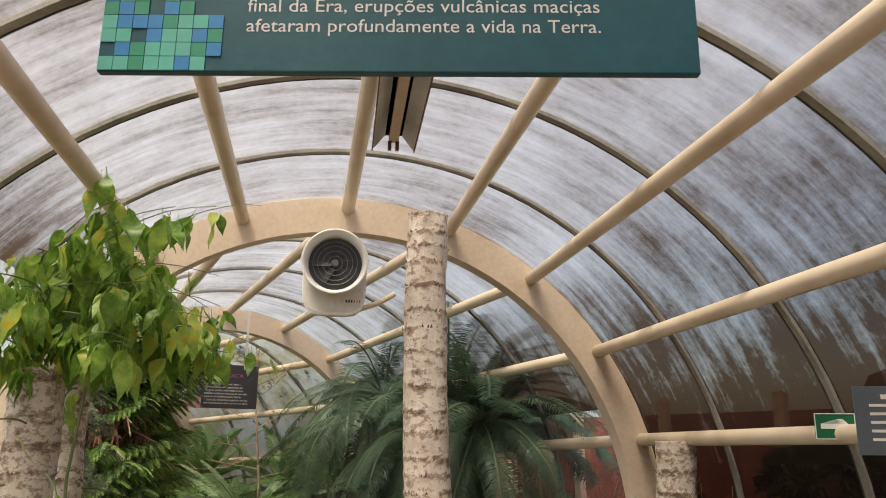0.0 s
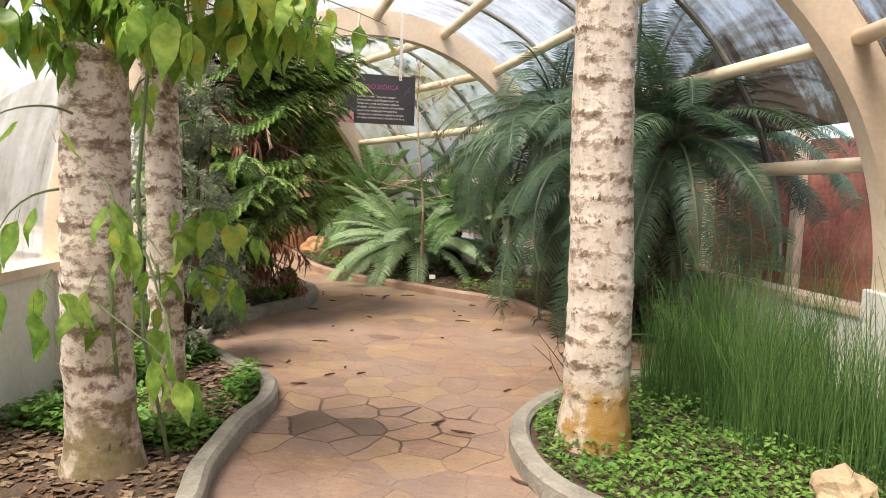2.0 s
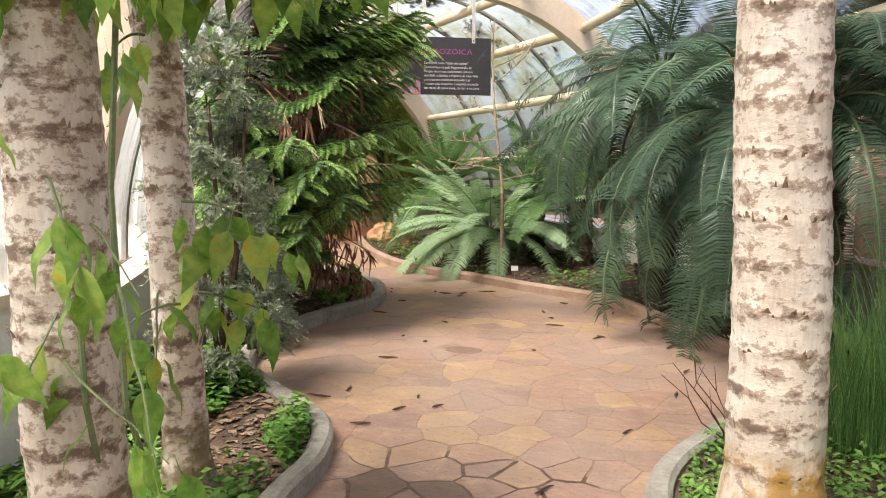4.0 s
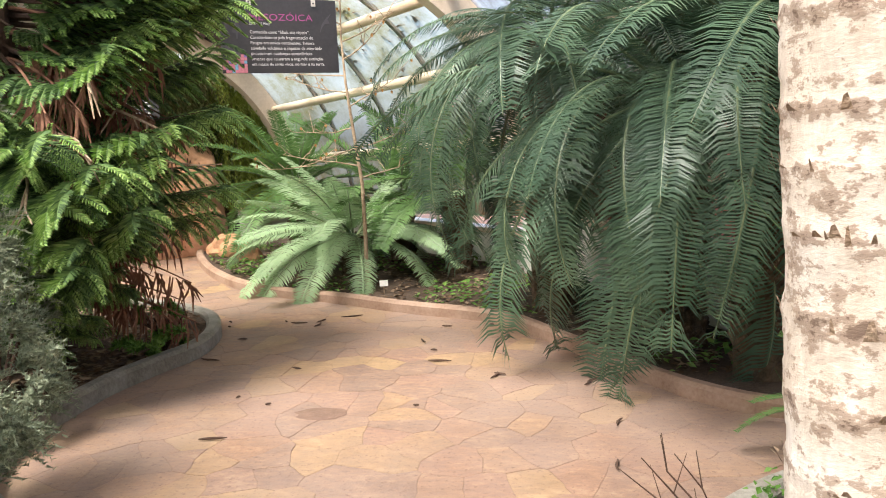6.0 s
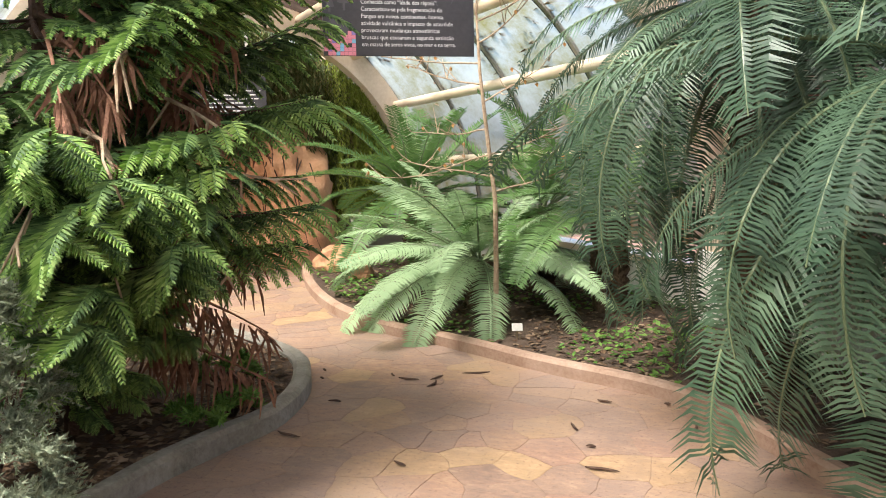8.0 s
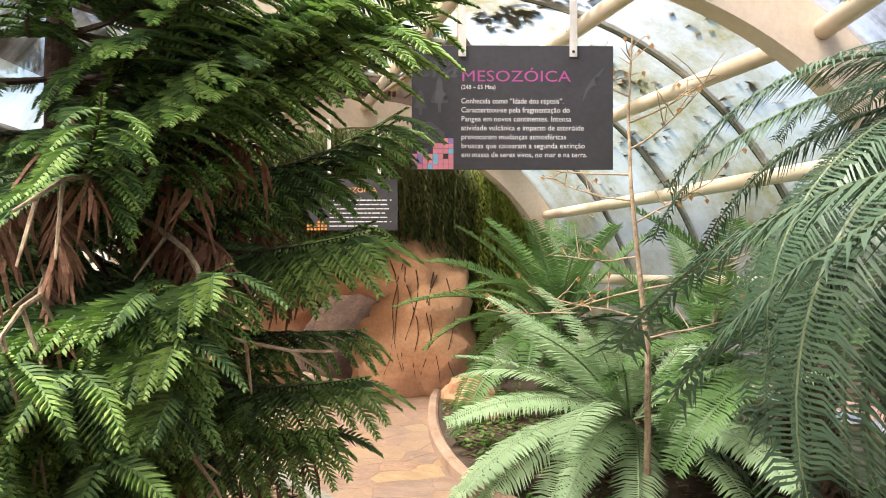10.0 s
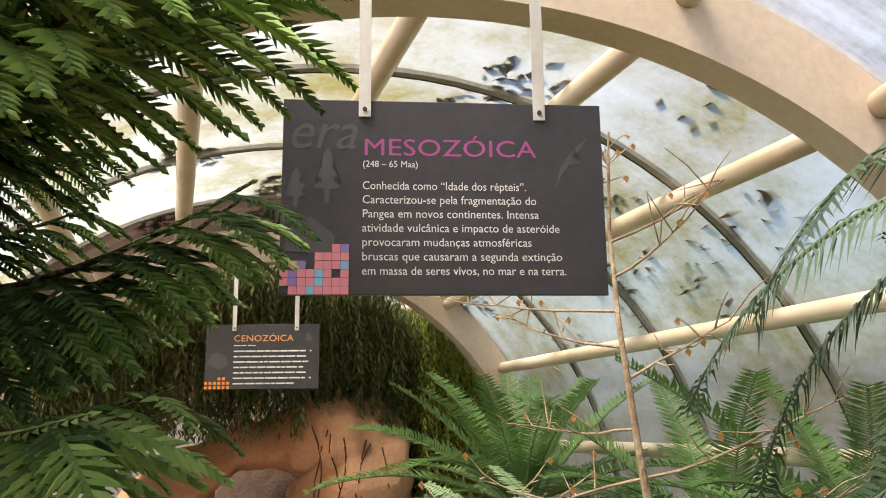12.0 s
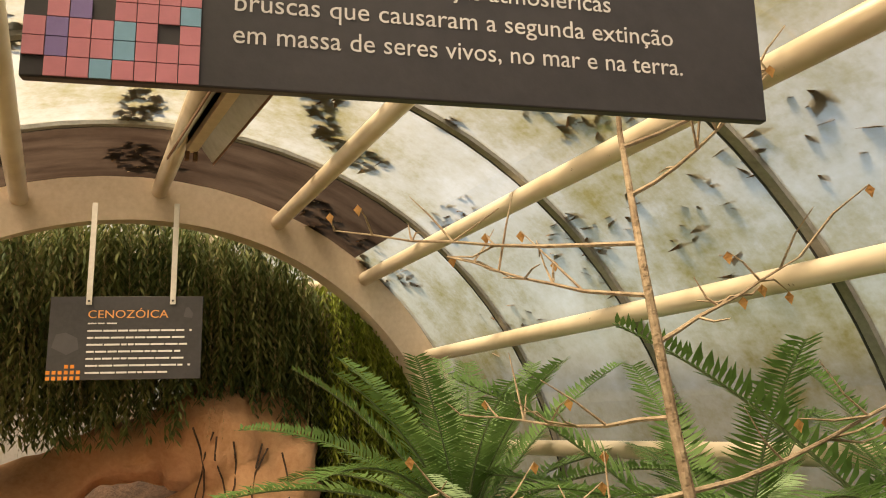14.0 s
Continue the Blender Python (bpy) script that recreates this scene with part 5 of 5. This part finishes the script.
def climber():
    base = Vector((-2.0, 4.35, 0.05))
    t = thing("climbing_plant", "broad-leaved climbing plant with drooping yellow-green leaves on the palm trunks", "climbing plant", at=tuple(base))
    g = random.Random(31)
    leaves = [broad_leaf(s) for s in range(4)]
    runs = []
    for k in range(46):
        start = Vector((-2.05 + g.uniform(-0.2, 0.2), 4.25 + g.uniform(-0.15, 0.3), g.uniform(1.8, 2.45)))
        az = g.uniform(-85, 35) if k < 30 else g.uniform(75, 285)
        L = g.uniform(0.5, 1.2) if k < 30 else g.uniform(0.3, 0.6)
        d = Vector((math.cos(radians(az)), math.sin(radians(az)), g.uniform(0.4, 1.2))).normalized()
        runs.append((start, d, L, -0.12))
    for k in range(7):
        side = k % 2
        start = Vector(((-2.02, -2.08)[side] + g.uniform(-0.12, 0.16), (4.02, 4.66)[side] - g.uniform(0.02, 0.1), g.uniform(0.75, 1.75)))
        d = Vector((g.uniform(-0.5, 0.7), g.uniform(-0.9, -0.2), g.uniform(-0.2, 0.4))).normalized()
        runs.append((start, d, g.uniform(0.18, 0.42), -0.2))
    for k in range(4):
        start = Vector((-2.0 + g.uniform(-0.15, 0.3), 4.05 + g.uniform(-0.1, 0.3), g.uniform(0.7, 1.3)))
        d = Vector((g.uniform(0.2, 1), g.uniform(-0.6, 0.3), g.uniform(-0.3, 0.2))).normalized()
        runs.append((start, d, g.uniform(0.25, 0.6), -0.12))
    sparse = 46
    for k in range(4):
        start = Vector((-1.99, 4.68 + g.uniform(-0.05, 0.05), 0.85 + 0.11 * k))
        runs.append((start, Vector((0.9, 0.3 + g.uniform(-0.3, 0.2), g.uniform(-0.15, 0.35))).normalized(), g.uniform(0.25, 0.45), -0.03))
    for number, (start, d, L, sag) in enumerate(runs):
        pts = [start]
        for e in range(8):
            d = (d + Vector((g.uniform(-0.15, 0.15), g.uniform(-0.15, 0.15), sag + g.uniform(-0.08, 0.08)))).normalized()
            pts.append(pts[-1] + d * L / 8)
        bm = bmesh.new()
        tube(bm, [p - base for p in pts], [0.006 - 0.0005 * e for e in range(9)], 5)
        part("stem", bm, RACHIS, t)
        for e in range(1, 9):
            for rep in range(3 if e > 2 and number < sparse else 1):
                if g.random() < (0.12 if number < sparse else 0.3):
                    continue
                p = pts[e] + Vector((g.uniform(-0.03, 0.03), g.uniform(-0.03, 0.03), g.uniform(-0.02, 0.02)))
                if p.x > -1.65 and (p.z < 1.82 + 0.2 * (p.x + 1.65) or p.y > 4.85) and start.z > 1.5:
                    continue
                m = Matrix.Translation(p - base) @ Euler((radians(g.uniform(-35, 35)), radians(g.uniform(35, 85)), radians(g.uniform(0, 360)))).to_matrix().to_4x4() @ Matrix.Scale(g.uniform(0.11, 0.20), 4) @ Matrix.Translation((0.35, 0, -0.12))
                share("leaf", g.choice(leaves), t, m)
    for k in range(3):
        bm = bmesh.new()
        x = -0.12 + 0.14 * k
        tube(bm, [(x, -0.2 + 0.1 * k, 0), (x + 0.05, -0.25, 0.6), (x - 0.02, -0.18, 1.2), (x + 0.03, -0.15, 1.9)], 0.009, 6)
        part("stem", bm, RACHIS, t)
    return t


climber()


# ---- grey juniper bush ----
OUTBUSH = leafy("outside_leaf", (0.02, 0.025, 0.012), (0.04, 0.05, 0.02), (0.09, 0.09, 0.04), 0.7, 0.1)


def bush(at, r, h, count, material, label, category, seed, sprig=0.15, needle=0.032, name="juniper_bush"):
    g = random.Random(seed)
    t = thing(name, label, category, at=at)
    for k in range(7):
        bm = bmesh.new()
        a = g.uniform(0, 6.28)
        q = Vector((math.cos(a) * r * 0.6, math.sin(a) * r * 0.6, h * g.uniform(0.6, 0.9)))
        tube(bm, [(0, 0, 0), q * 0.5 + Vector((0.03, 0, 0.05)), q], [0.018, 0.011, 0.004], 6)
        part("stem", bm, BARK_CAVE_SHADE, t)
    verts, faces = [], []
    tufts = []
    for _ in range(max(8, count // 22)):
        a, z, rr = g.uniform(0, 6.28), g.uniform(0.05, 0.95) * h, g.uniform(0.3, 1) ** 0.5
        env = r * math.sin(math.pi * min(0.97, 0.18 + 0.8 * z / h)) ** 0.7 * (0.85 + 0.5 * noise.noise(Vector((math.cos(a) * 1.5, math.sin(a) * 1.5, z * 3 + seed))))
        tufts.append((Vector((math.cos(a) * env * rr, math.sin(a) * env * rr, z)), Vector((math.cos(a), math.sin(a), g.uniform(0.2, 1.3))).normalized()))
    for j in range(count):
        p, axis = tufts[j % len(tufts)]
        d = (axis + Vector((g.uniform(-0.8, 0.8), g.uniform(-0.8, 0.8), g.uniform(-0.6, 0.8)))).normalized()
        L = sprig * g.uniform(0.5, 1.1)
        for i in range(int(L / 0.006)):
            c = p + d * 0.006 * i + Vector((0, 0, -0.4 * (0.006 * i) ** 2 / sprig))
            o = Vector((g.uniform(-1, 1), g.uniform(-1, 1), g.uniform(-1, 1))).cross(d).normalized()
            k = len(verts)
            wide = d.cross(o) * needle * 0.22
            verts += [c - wide, c + wide, c + o * needle + d * needle * 0.9]
            faces.append((k, k + 1, k + 2))
    ob = new("foliage", raw_mesh("foliage", verts, faces, material))
    ob.parent = t
    return t


bush((-2.78, 5.98, 0.05), 0.36, 2.05, 3600, JUNIPER, "tall grey-green juniper with scaly feathery sprays beside the kerb", "bush", 3, 0.17, 0.017)
bush((-3.22, 6.85, 0.05), 0.36, 0.9, 2000, JUNIPER, "low grey-green juniper bush with scaly feathery sprays at the kerb", "bush", 4, 0.15, 0.017)
bush((-3.06, 8.14, 0.05), 0.27, 0.30, 520, HERB, "low green leafy shrub at the kerb corner", "shrub", 6, 0.06, 0.03, "low_shrub")


for x, y, z, rr, hh, sd in ((3.1, 2.6, 0.5, 0.7, 1.1, 41), (3.2, 4.3, 0.5, 0.8, 1.3, 42), (2.9, 5.6, 0.4, 0.7, 1.2, 43), (2.6, 7.6, 0.5, 0.6, 0.7, 44), (3.6, 3.4, 0.8, 0.9, 1.5, 45)):
    bush((x, y, z), rr, hh, 1500, OUTBUSH, "dark shrub on the earth bank beyond the glazing", "shrub", sd, 0.16, 0.07, "outside_shrub")


# dead leaves lying on the roof
g = random.Random(77)
verts, faces = [], []
for _ in range(8000):
    f = 3.0 + min(0.98, max(0.05, g.gauss(0.6, 0.28)))
    a = g.gauss(94, 26)
    if noise.noise(Vector((f * 7, a * 0.12, 1))) < 0.2:
        continue
    rib = rib_between(3, f - 3)
    c = rib_point(rib, a, 0.012)
    e = Euler((g.uniform(-0.4, 0.4), g.uniform(-0.4, 0.4) , g.uniform(0, 6.28))).to_matrix()
    k = len(verts)
    s = g.uniform(0.05, 0.13)
    verts += [c + e @ Vector(q) * s for q in ((-0.5, 0, 0), (0, -0.25, 0.05), (0.5, 0, 0), (0, 0.25, 0.05))]
    faces.append((k, k + 1, k + 2, k + 3))
tagged(new("roof_leaf_litter", raw_mesh("roof_leaf_litter", verts, faces, LITTER)), "dead leaves lying on the roof sheets outside", "leaf litter", "", "stuff")


# ---- horsetail, ground cover, litter ----
def inside(p, poly):
    c = False
    for (x1, y1), (x2, y2) in zip(poly, poly[1:] + poly[:1]):
        if (y1 > p[1]) != (y2 > p[1]) and p[0] < (x2 - x1) * (p[1] - y1) / (y2 - y1) + x1:
            c = not c
    return c


LINE_L = [(p.x - 0.06, p.y) for p in smooth_line(KERB_L)]
LINE_R = [(p.x + 0.07, p.y + 0.02) for p in smooth_line(KERB_R)]
LINE_F = [(p.x + 0.06, p.y + 0.06) for p in smooth_line(KERB_F)]
BED_L = LINE_L + [(-6.2, 9.4), (-4.3, 7.7), (-3.05, 5.0), (-2.9, 4.6), (-2.4, 1.6), (-3.0, -2.2)]
BED_R = LINE_R + [(1.72, 6.2), (2.2, 1.6), (1.7, -2.2)]
BED_F = LINE_F + [(-4.0, 14.0), (-3.2, 13.4), (-0.7, 10.7), (1.4, 7.6)]


def reeds(count):
    g = random.Random(9)
    verts, faces = [], []
    made = 0
    while made < count:
        x, y = g.uniform(-0.35, 2.2), g.uniform(3.6, 7.1)
        if not inside((x, y), BED_R) or (y < 5.15 and x < 1.25 + g.uniform(-0.3, 0.3)) or x < 0.22:
            continue
        if noise.noise(Vector((x * 1.6, y * 1.6, 2))) < -0.12:
            continue
        if x > 1.35 and g.random() < 0.75 or (1.35 < x < 1.9 and 4.7 < y < 5.6):
            continue
        h = g.uniform(0.15, 0.72) * (1 + 0.5 * noise.noise(Vector((x * 2.3, y * 2.3, 8)))) * (1 if g.random() < 0.88 else 1.5)
        lx, ly = g.gauss(0, 0.17), g.gauss(0, 0.17)
        r = g.uniform(0.0017, 0.0032)
        base = len(verts)
        for i in range(6):
            f = i / 5
            c = Vector((x + lx * f * f * h, y + ly * f * f * h, 0.05 + h * f))
            for k in range(3):
                rr = r * (1 - 0.6 * f)
                verts.append((c.x + rr * math.cos(2.094 * k), c.y + rr * math.sin(2.094 * k), c.z))
        for i in range(5):
            for k in range(3):
                q = base + i * 3
                faces.append((q + k, q + (k + 1) % 3, q + 3 + (k + 1) % 3, q + 3 + k))
        made += 1
    ob = new("horsetail", raw_mesh("horsetail", verts, faces, REED))
    tagged(ob, "dense stand of thin green horsetail stems in the bed", "horsetail", "", "stuff")


reeds(3600)


def ground_leaves(name, label, category, material, poly, box_, count, size, height, seed, accept=None, flat=False):
    g = random.Random(seed)
    verts, faces = [], []
    made = tries = 0
    while made < count and tries < count * 20:
        tries += 1
        x, y = g.uniform(box_[0], box_[1]), g.uniform(box_[2], box_[3])
        if not inside((x, y), poly) or (accept and not accept(x, y, g)):
            continue
        z = 0.058 + (g.random() ** 1.5) * height * (0.6 + 0.8 * noise.noise(Vector((x * 3, y * 3, seed))))
        z = max(0.06, z)
        s = g.uniform(0.6, 1.25) * size
        e = Euler((g.uniform(-0.5, 0.5) if not flat else g.uniform(-0.25, 0.25), g.uniform(-0.5, 0.5) if not flat else g.uniform(-0.25, 0.25), g.uniform(0, 6.28))).to_matrix()
        k = len(verts)
        for q in ((-0.5, 0, 0), (0, -0.32, 0.06), (0.55, 0, -0.04), (0, 0.32, 0.06)):
            verts.append(Vector((x, y, z)) + e @ Vector(q) * s)
        faces += [(k, k + 1, k + 2), (k, k + 2, k + 3)]
        made += 1
    ob = new(name, raw_mesh(name, verts, faces, material))
    return tagged(ob, label, category, "", "stuff")


ground_leaves("ground_cover", "low bright green ground cover among the horsetail", "ground cover", HERB, BED_R, (-0.4, 2.3, 3.4, 7.2), 15000, 0.035, 0.13, 1)
ground_leaves("ground_cover", "patchy green seedlings on the soil by the trunks", "ground cover", HERB, BED_L, (-3.1, -1.2, 3.6, 6.6), 5200, 0.055, 0.20, 2, lambda x, y, g: noise.noise(Vector((x * 1.5, y * 1.5, 8))) > -0.3 and y > 4.4)
ground_leaves("ground_cover", "small green plants under the cycads", "ground cover", HERB, BED_F, (-4.8, 1.4, 7.7, 12.8), 2600, 0.05, 0.14, 3, lambda x, y, g: noise.noise(Vector((x * 1.3, y * 1.3, 4))) > 0.0)
ground_leaves("leaf_litter", "dry brown leaf litter on the bed soil", "leaf litter", LITTER, BED_L, (-4.6, -1.2, 3.2, 9.6), 6000, 0.055, 0.02, 4, None, True)
ground_leaves("leaf_litter", "dry brown leaf litter under the cycads", "leaf litter", LITTER, BED_F, (-4.8, 1.4, 7.7, 12.8), 3500, 0.05, 0.02, 5, None, True)


# ---- small things on the path ----
def path_twig(x, y, L, az, seed):
    g = random.Random(seed)
    bm = bmesh.new()
    pts, a = [Vector((0, 0, 0.008))], radians(az)
    for i in range(5):
        a += g.uniform(-0.35, 0.35)
        pts.append(pts[-1] + Vector((math.cos(a), math.sin(a), 0)) * L / 5)
    tube(bm, pts, [0.003, 0.006, 0.007, 0.006, 0.005, 0.002], 5)
    ob = mesh_ob("fallen_twig", bm, BARK_CAVE_SHADE)
    ob.location = (x, y, 0.004)
    tagged(ob, "small dark curled twig fallen on the flagstones", "twig", "fallen twigs")


gtw = random.Random(5)
for k in range(46):
    x, y = gtw.uniform(-3.1, -0.3), gtw.uniform(4.6, 9.3)
    if inside((x, y), BED_L) or inside((x, y), BED_R) or inside((x, y), BED_F) or x < -3.0:
        continue
    path_twig(x, y, gtw.uniform(0.03, 0.17), gtw.uniform(0, 360), k)
lab = thing("plant_label", "small white plant label on a stake in the bed", "plant label", at=(-2.0, 9.82, 0.05), rz=20)
bm = bmesh.new()
box(bm, (0.07, 0.004, 0.05), pose(0, 0, 0.09, -20), 0.001)
part("card", bm, WHITE, lab)
bm = bmesh.new()
box(bm, (0.01, 0.004, 0.10), pose(0, 0.006, 0.045))
part("stake", bm, TWIG, lab)


dry = thing("dry_stems", "bare dry stems leaning over the kerb of the horsetail bed", "dry plant", at=(-0.12, 5.9, 0.05))
gd = random.Random(3)
for k in range(5):
    bm = bmesh.new()
    lean, h = Vector((-0.16 + gd.uniform(-0.12, 0.1), gd.uniform(-0.1, 0.12), 0)), gd.uniform(0.2, 0.42)
    pts = [Vector((gd.uniform(-0.03, 0.03), gd.uniform(-0.03, 0.03), 0)) + lean * (f * 1.3) + Vector((0, 0, h * f)) for f in (0, 0.35, 0.7, 1)]
    tube(bm, pts, [0.004, 0.0035, 0.003, 0.0015], 5)
    tube(bm, [pts[2], pts[2] + Vector((gd.uniform(-0.1, 0.05), 0.04, 0.1))], [0.0025, 0.001], 4)
    part("stem", bm, BARK_CAVE_SHADE, dry)


# ---- flagstones of the path ----
def clip(poly, nx, ny, c):
    out = []
    for i, p in enumerate(poly):
        q = poly[(i + 1) % len(poly)]
        a, b = p[0] * nx + p[1] * ny - c, q[0] * nx + q[1] * ny - c
        if a <= 0:
            out.append(p)
        if (a < 0 < b) or (b < 0 < a):
            t = a / (a - b)
            out.append((p[0] + (q[0] - p[0]) * t, p[1] + (q[1] - p[1]) * t))
    return out


def flagstones():
    g = random.Random(17)
    wetm = surface("damp_joint", (0.05, 0.03, 0.02), (0.10, 0.06, 0.04), (0.16, 0.10, 0.065), 5, 0.5, 40, 0.3)
    step, seeds = 0.225, []
    for i in range(-3, 21):
        for j in range(12, 68):
            seeds.append((-4.0 + (i + 0.5 * (j % 2)) * step * 1.15 + g.uniform(-0.13, 0.13), j * step * 0.85 + g.uniform(-0.12, 0.12)))
    extra = []
    for i in range(12):
        for j in range(15):
            extra.append((-7.4 + i * step + g.uniform(-0.16, 0.16), 10.0 + j * step + g.uniform(-0.16, 0.16)))
    seeds += [s for s in extra if s[0] < -4.8]
    made, rest_v, rest_f = 0, [], []
    for s in seeds:
        if inside(s, BED_R) and s[0] > 0.1 or inside(s, BED_F) and s[1] > 10.6:
            continue
        if (inside(s, BED_L) or inside(s, BED_R) or inside(s, BED_F)) and g.random() < 0.7:
            near = min(abs(s[0] - q[0]) + abs(s[1] - q[1]) for q in LINE_L + LINE_R + LINE_F)
            if near > 0.25:
                continue
        if s[0] < -3.4 and s[1] < 9.2 or s[0] > 1.3 or s[1] < 5.2 and s[0] < -2.2 - 0.17 * max(0, s[1] - 1.6):
            continue
        poly = [(s[0] + a, s[1] + b) for a, b in ((-0.5, -0.5), (0.5, -0.5), (0.5, 0.5), (-0.5, 0.5))]
        damp = 4.75 < s[1] < 5.65 and -1.75 < s[0] < -0.55
        gap = g.uniform(0.0003, 0.0016) + (g.uniform(0.003, 0.009) if damp else 0)
        soaked = ((s[0] + 1.15) / 0.6) ** 2 + ((s[1] - 5.2) / 0.36) ** 2 < 1 and g.random() < 0.6
        for o in seeds:
            dx, dy = o[0] - s[0], o[1] - s[1]
            d = math.hypot(dx, dy)
            if 0 < d < 0.75:
                poly = clip(poly, dx / d, dy / d, (s[0] + dx / 2) * dx / d + (s[1] + dy / 2) * dy / d - gap)
        if len(poly) < 3:
            continue
        # worn, wavy outline that neighbouring stones share
        pts = []
        for i, p in enumerate(poly):
            q = poly[(i + 1) % len(poly)]
            cuts = max(1, int(math.hypot(q[0] - p[0], q[1] - p[1]) / 0.045))
            for c in range(cuts):
                x, y = p[0] + (q[0] - p[0]) * c / cuts, p[1] + (q[1] - p[1]) * c / cuts
                w = noise.noise_vector(Vector((x * 5, y * 5, 3))) * 0.032 + noise.noise_vector(Vector((x * 17, y * 17, 8))) * 0.010
                pts.append((x + w.x, y + w.y))
        h = g.uniform(0.0, 0.0014)
        n = len(pts)
        verts = [(x - s[0], y - s[1], -0.03) for x, y in pts] + [(x - s[0], y - s[1], h - 0.0008) for x, y in pts]
        verts += [((x - s[0]) * 0.97, (y - s[1]) * 0.97, h) for x, y in pts]
        faces = [(i, (i + 1) % n, n + (i + 1) % n, n + i) for i in range(n)] + [(n + i, n + (i + 1) % n, 2 * n + (i + 1) % n, 2 * n + i) for i in range(n)] + [tuple(range(2 * n, 3 * n))]
        if s[1] > 2.8 and made < 300:
            me = raw_mesh("flagstone", verts, faces, DAMP_STONE if soaked else STONE)
            ob = share("flagstone", me, path_floor, Matrix.Translation((s[0], s[1], 0)))
            made += 1
        else:
            k = len(rest_v)
            rest_v += [(v[0] + s[0], v[1] + s[1], v[2]) for v in verts]
            rest_f += [tuple(i + k for i in f) for f in faces]
    if rest_v:
        ob = new("flagstone_paving", raw_mesh("flagstone_paving", rest_v, rest_f, STONE))
        ob.parent = path_floor
        tagged(ob, "more flagstones of the path", kind="stuff")
    bm = bmesh.new()
    pts = [(-1.15 + 0.62 * math.cos(a) * (1 + 0.25 * noise.noise(Vector((math.cos(a), math.sin(a), 0)))), 5.2 + 0.42 * math.sin(a) * (1 + 0.3 * noise.noise(Vector((math.cos(a) * 2, math.sin(a) * 2, 4))))) for a in [2 * math.pi * k / 40 for k in range(40)]]
    bm.faces.new([bm.verts.new((x, y, -0.0010)) for x, y in pts])
    tagged(mesh_ob("damp_patch", bm, wetm), "damp dark joints in the paving", "stain", "", "structure")
    bm = bmesh.new()
    bm.faces.new([bm.verts.new((-1.75 + 0.13 * math.cos(a) * (1 + 0.3 * noise.noise(Vector((math.cos(a) * 2, math.sin(a) * 2, 1)))), 7.22 + 0.085 * math.sin(a), 0.0022)) for a in [2 * math.pi * k / 30 for k in range(30)]])
    tagged(mesh_ob("stain", bm, surface("stain_brown", (0.13, 0.08, 0.055), (0.18, 0.11, 0.08), (0.24, 0.15, 0.11), 12, 0.7)), "dark oval stain on the flagstones", "stain", "", "structure")


flagstones()
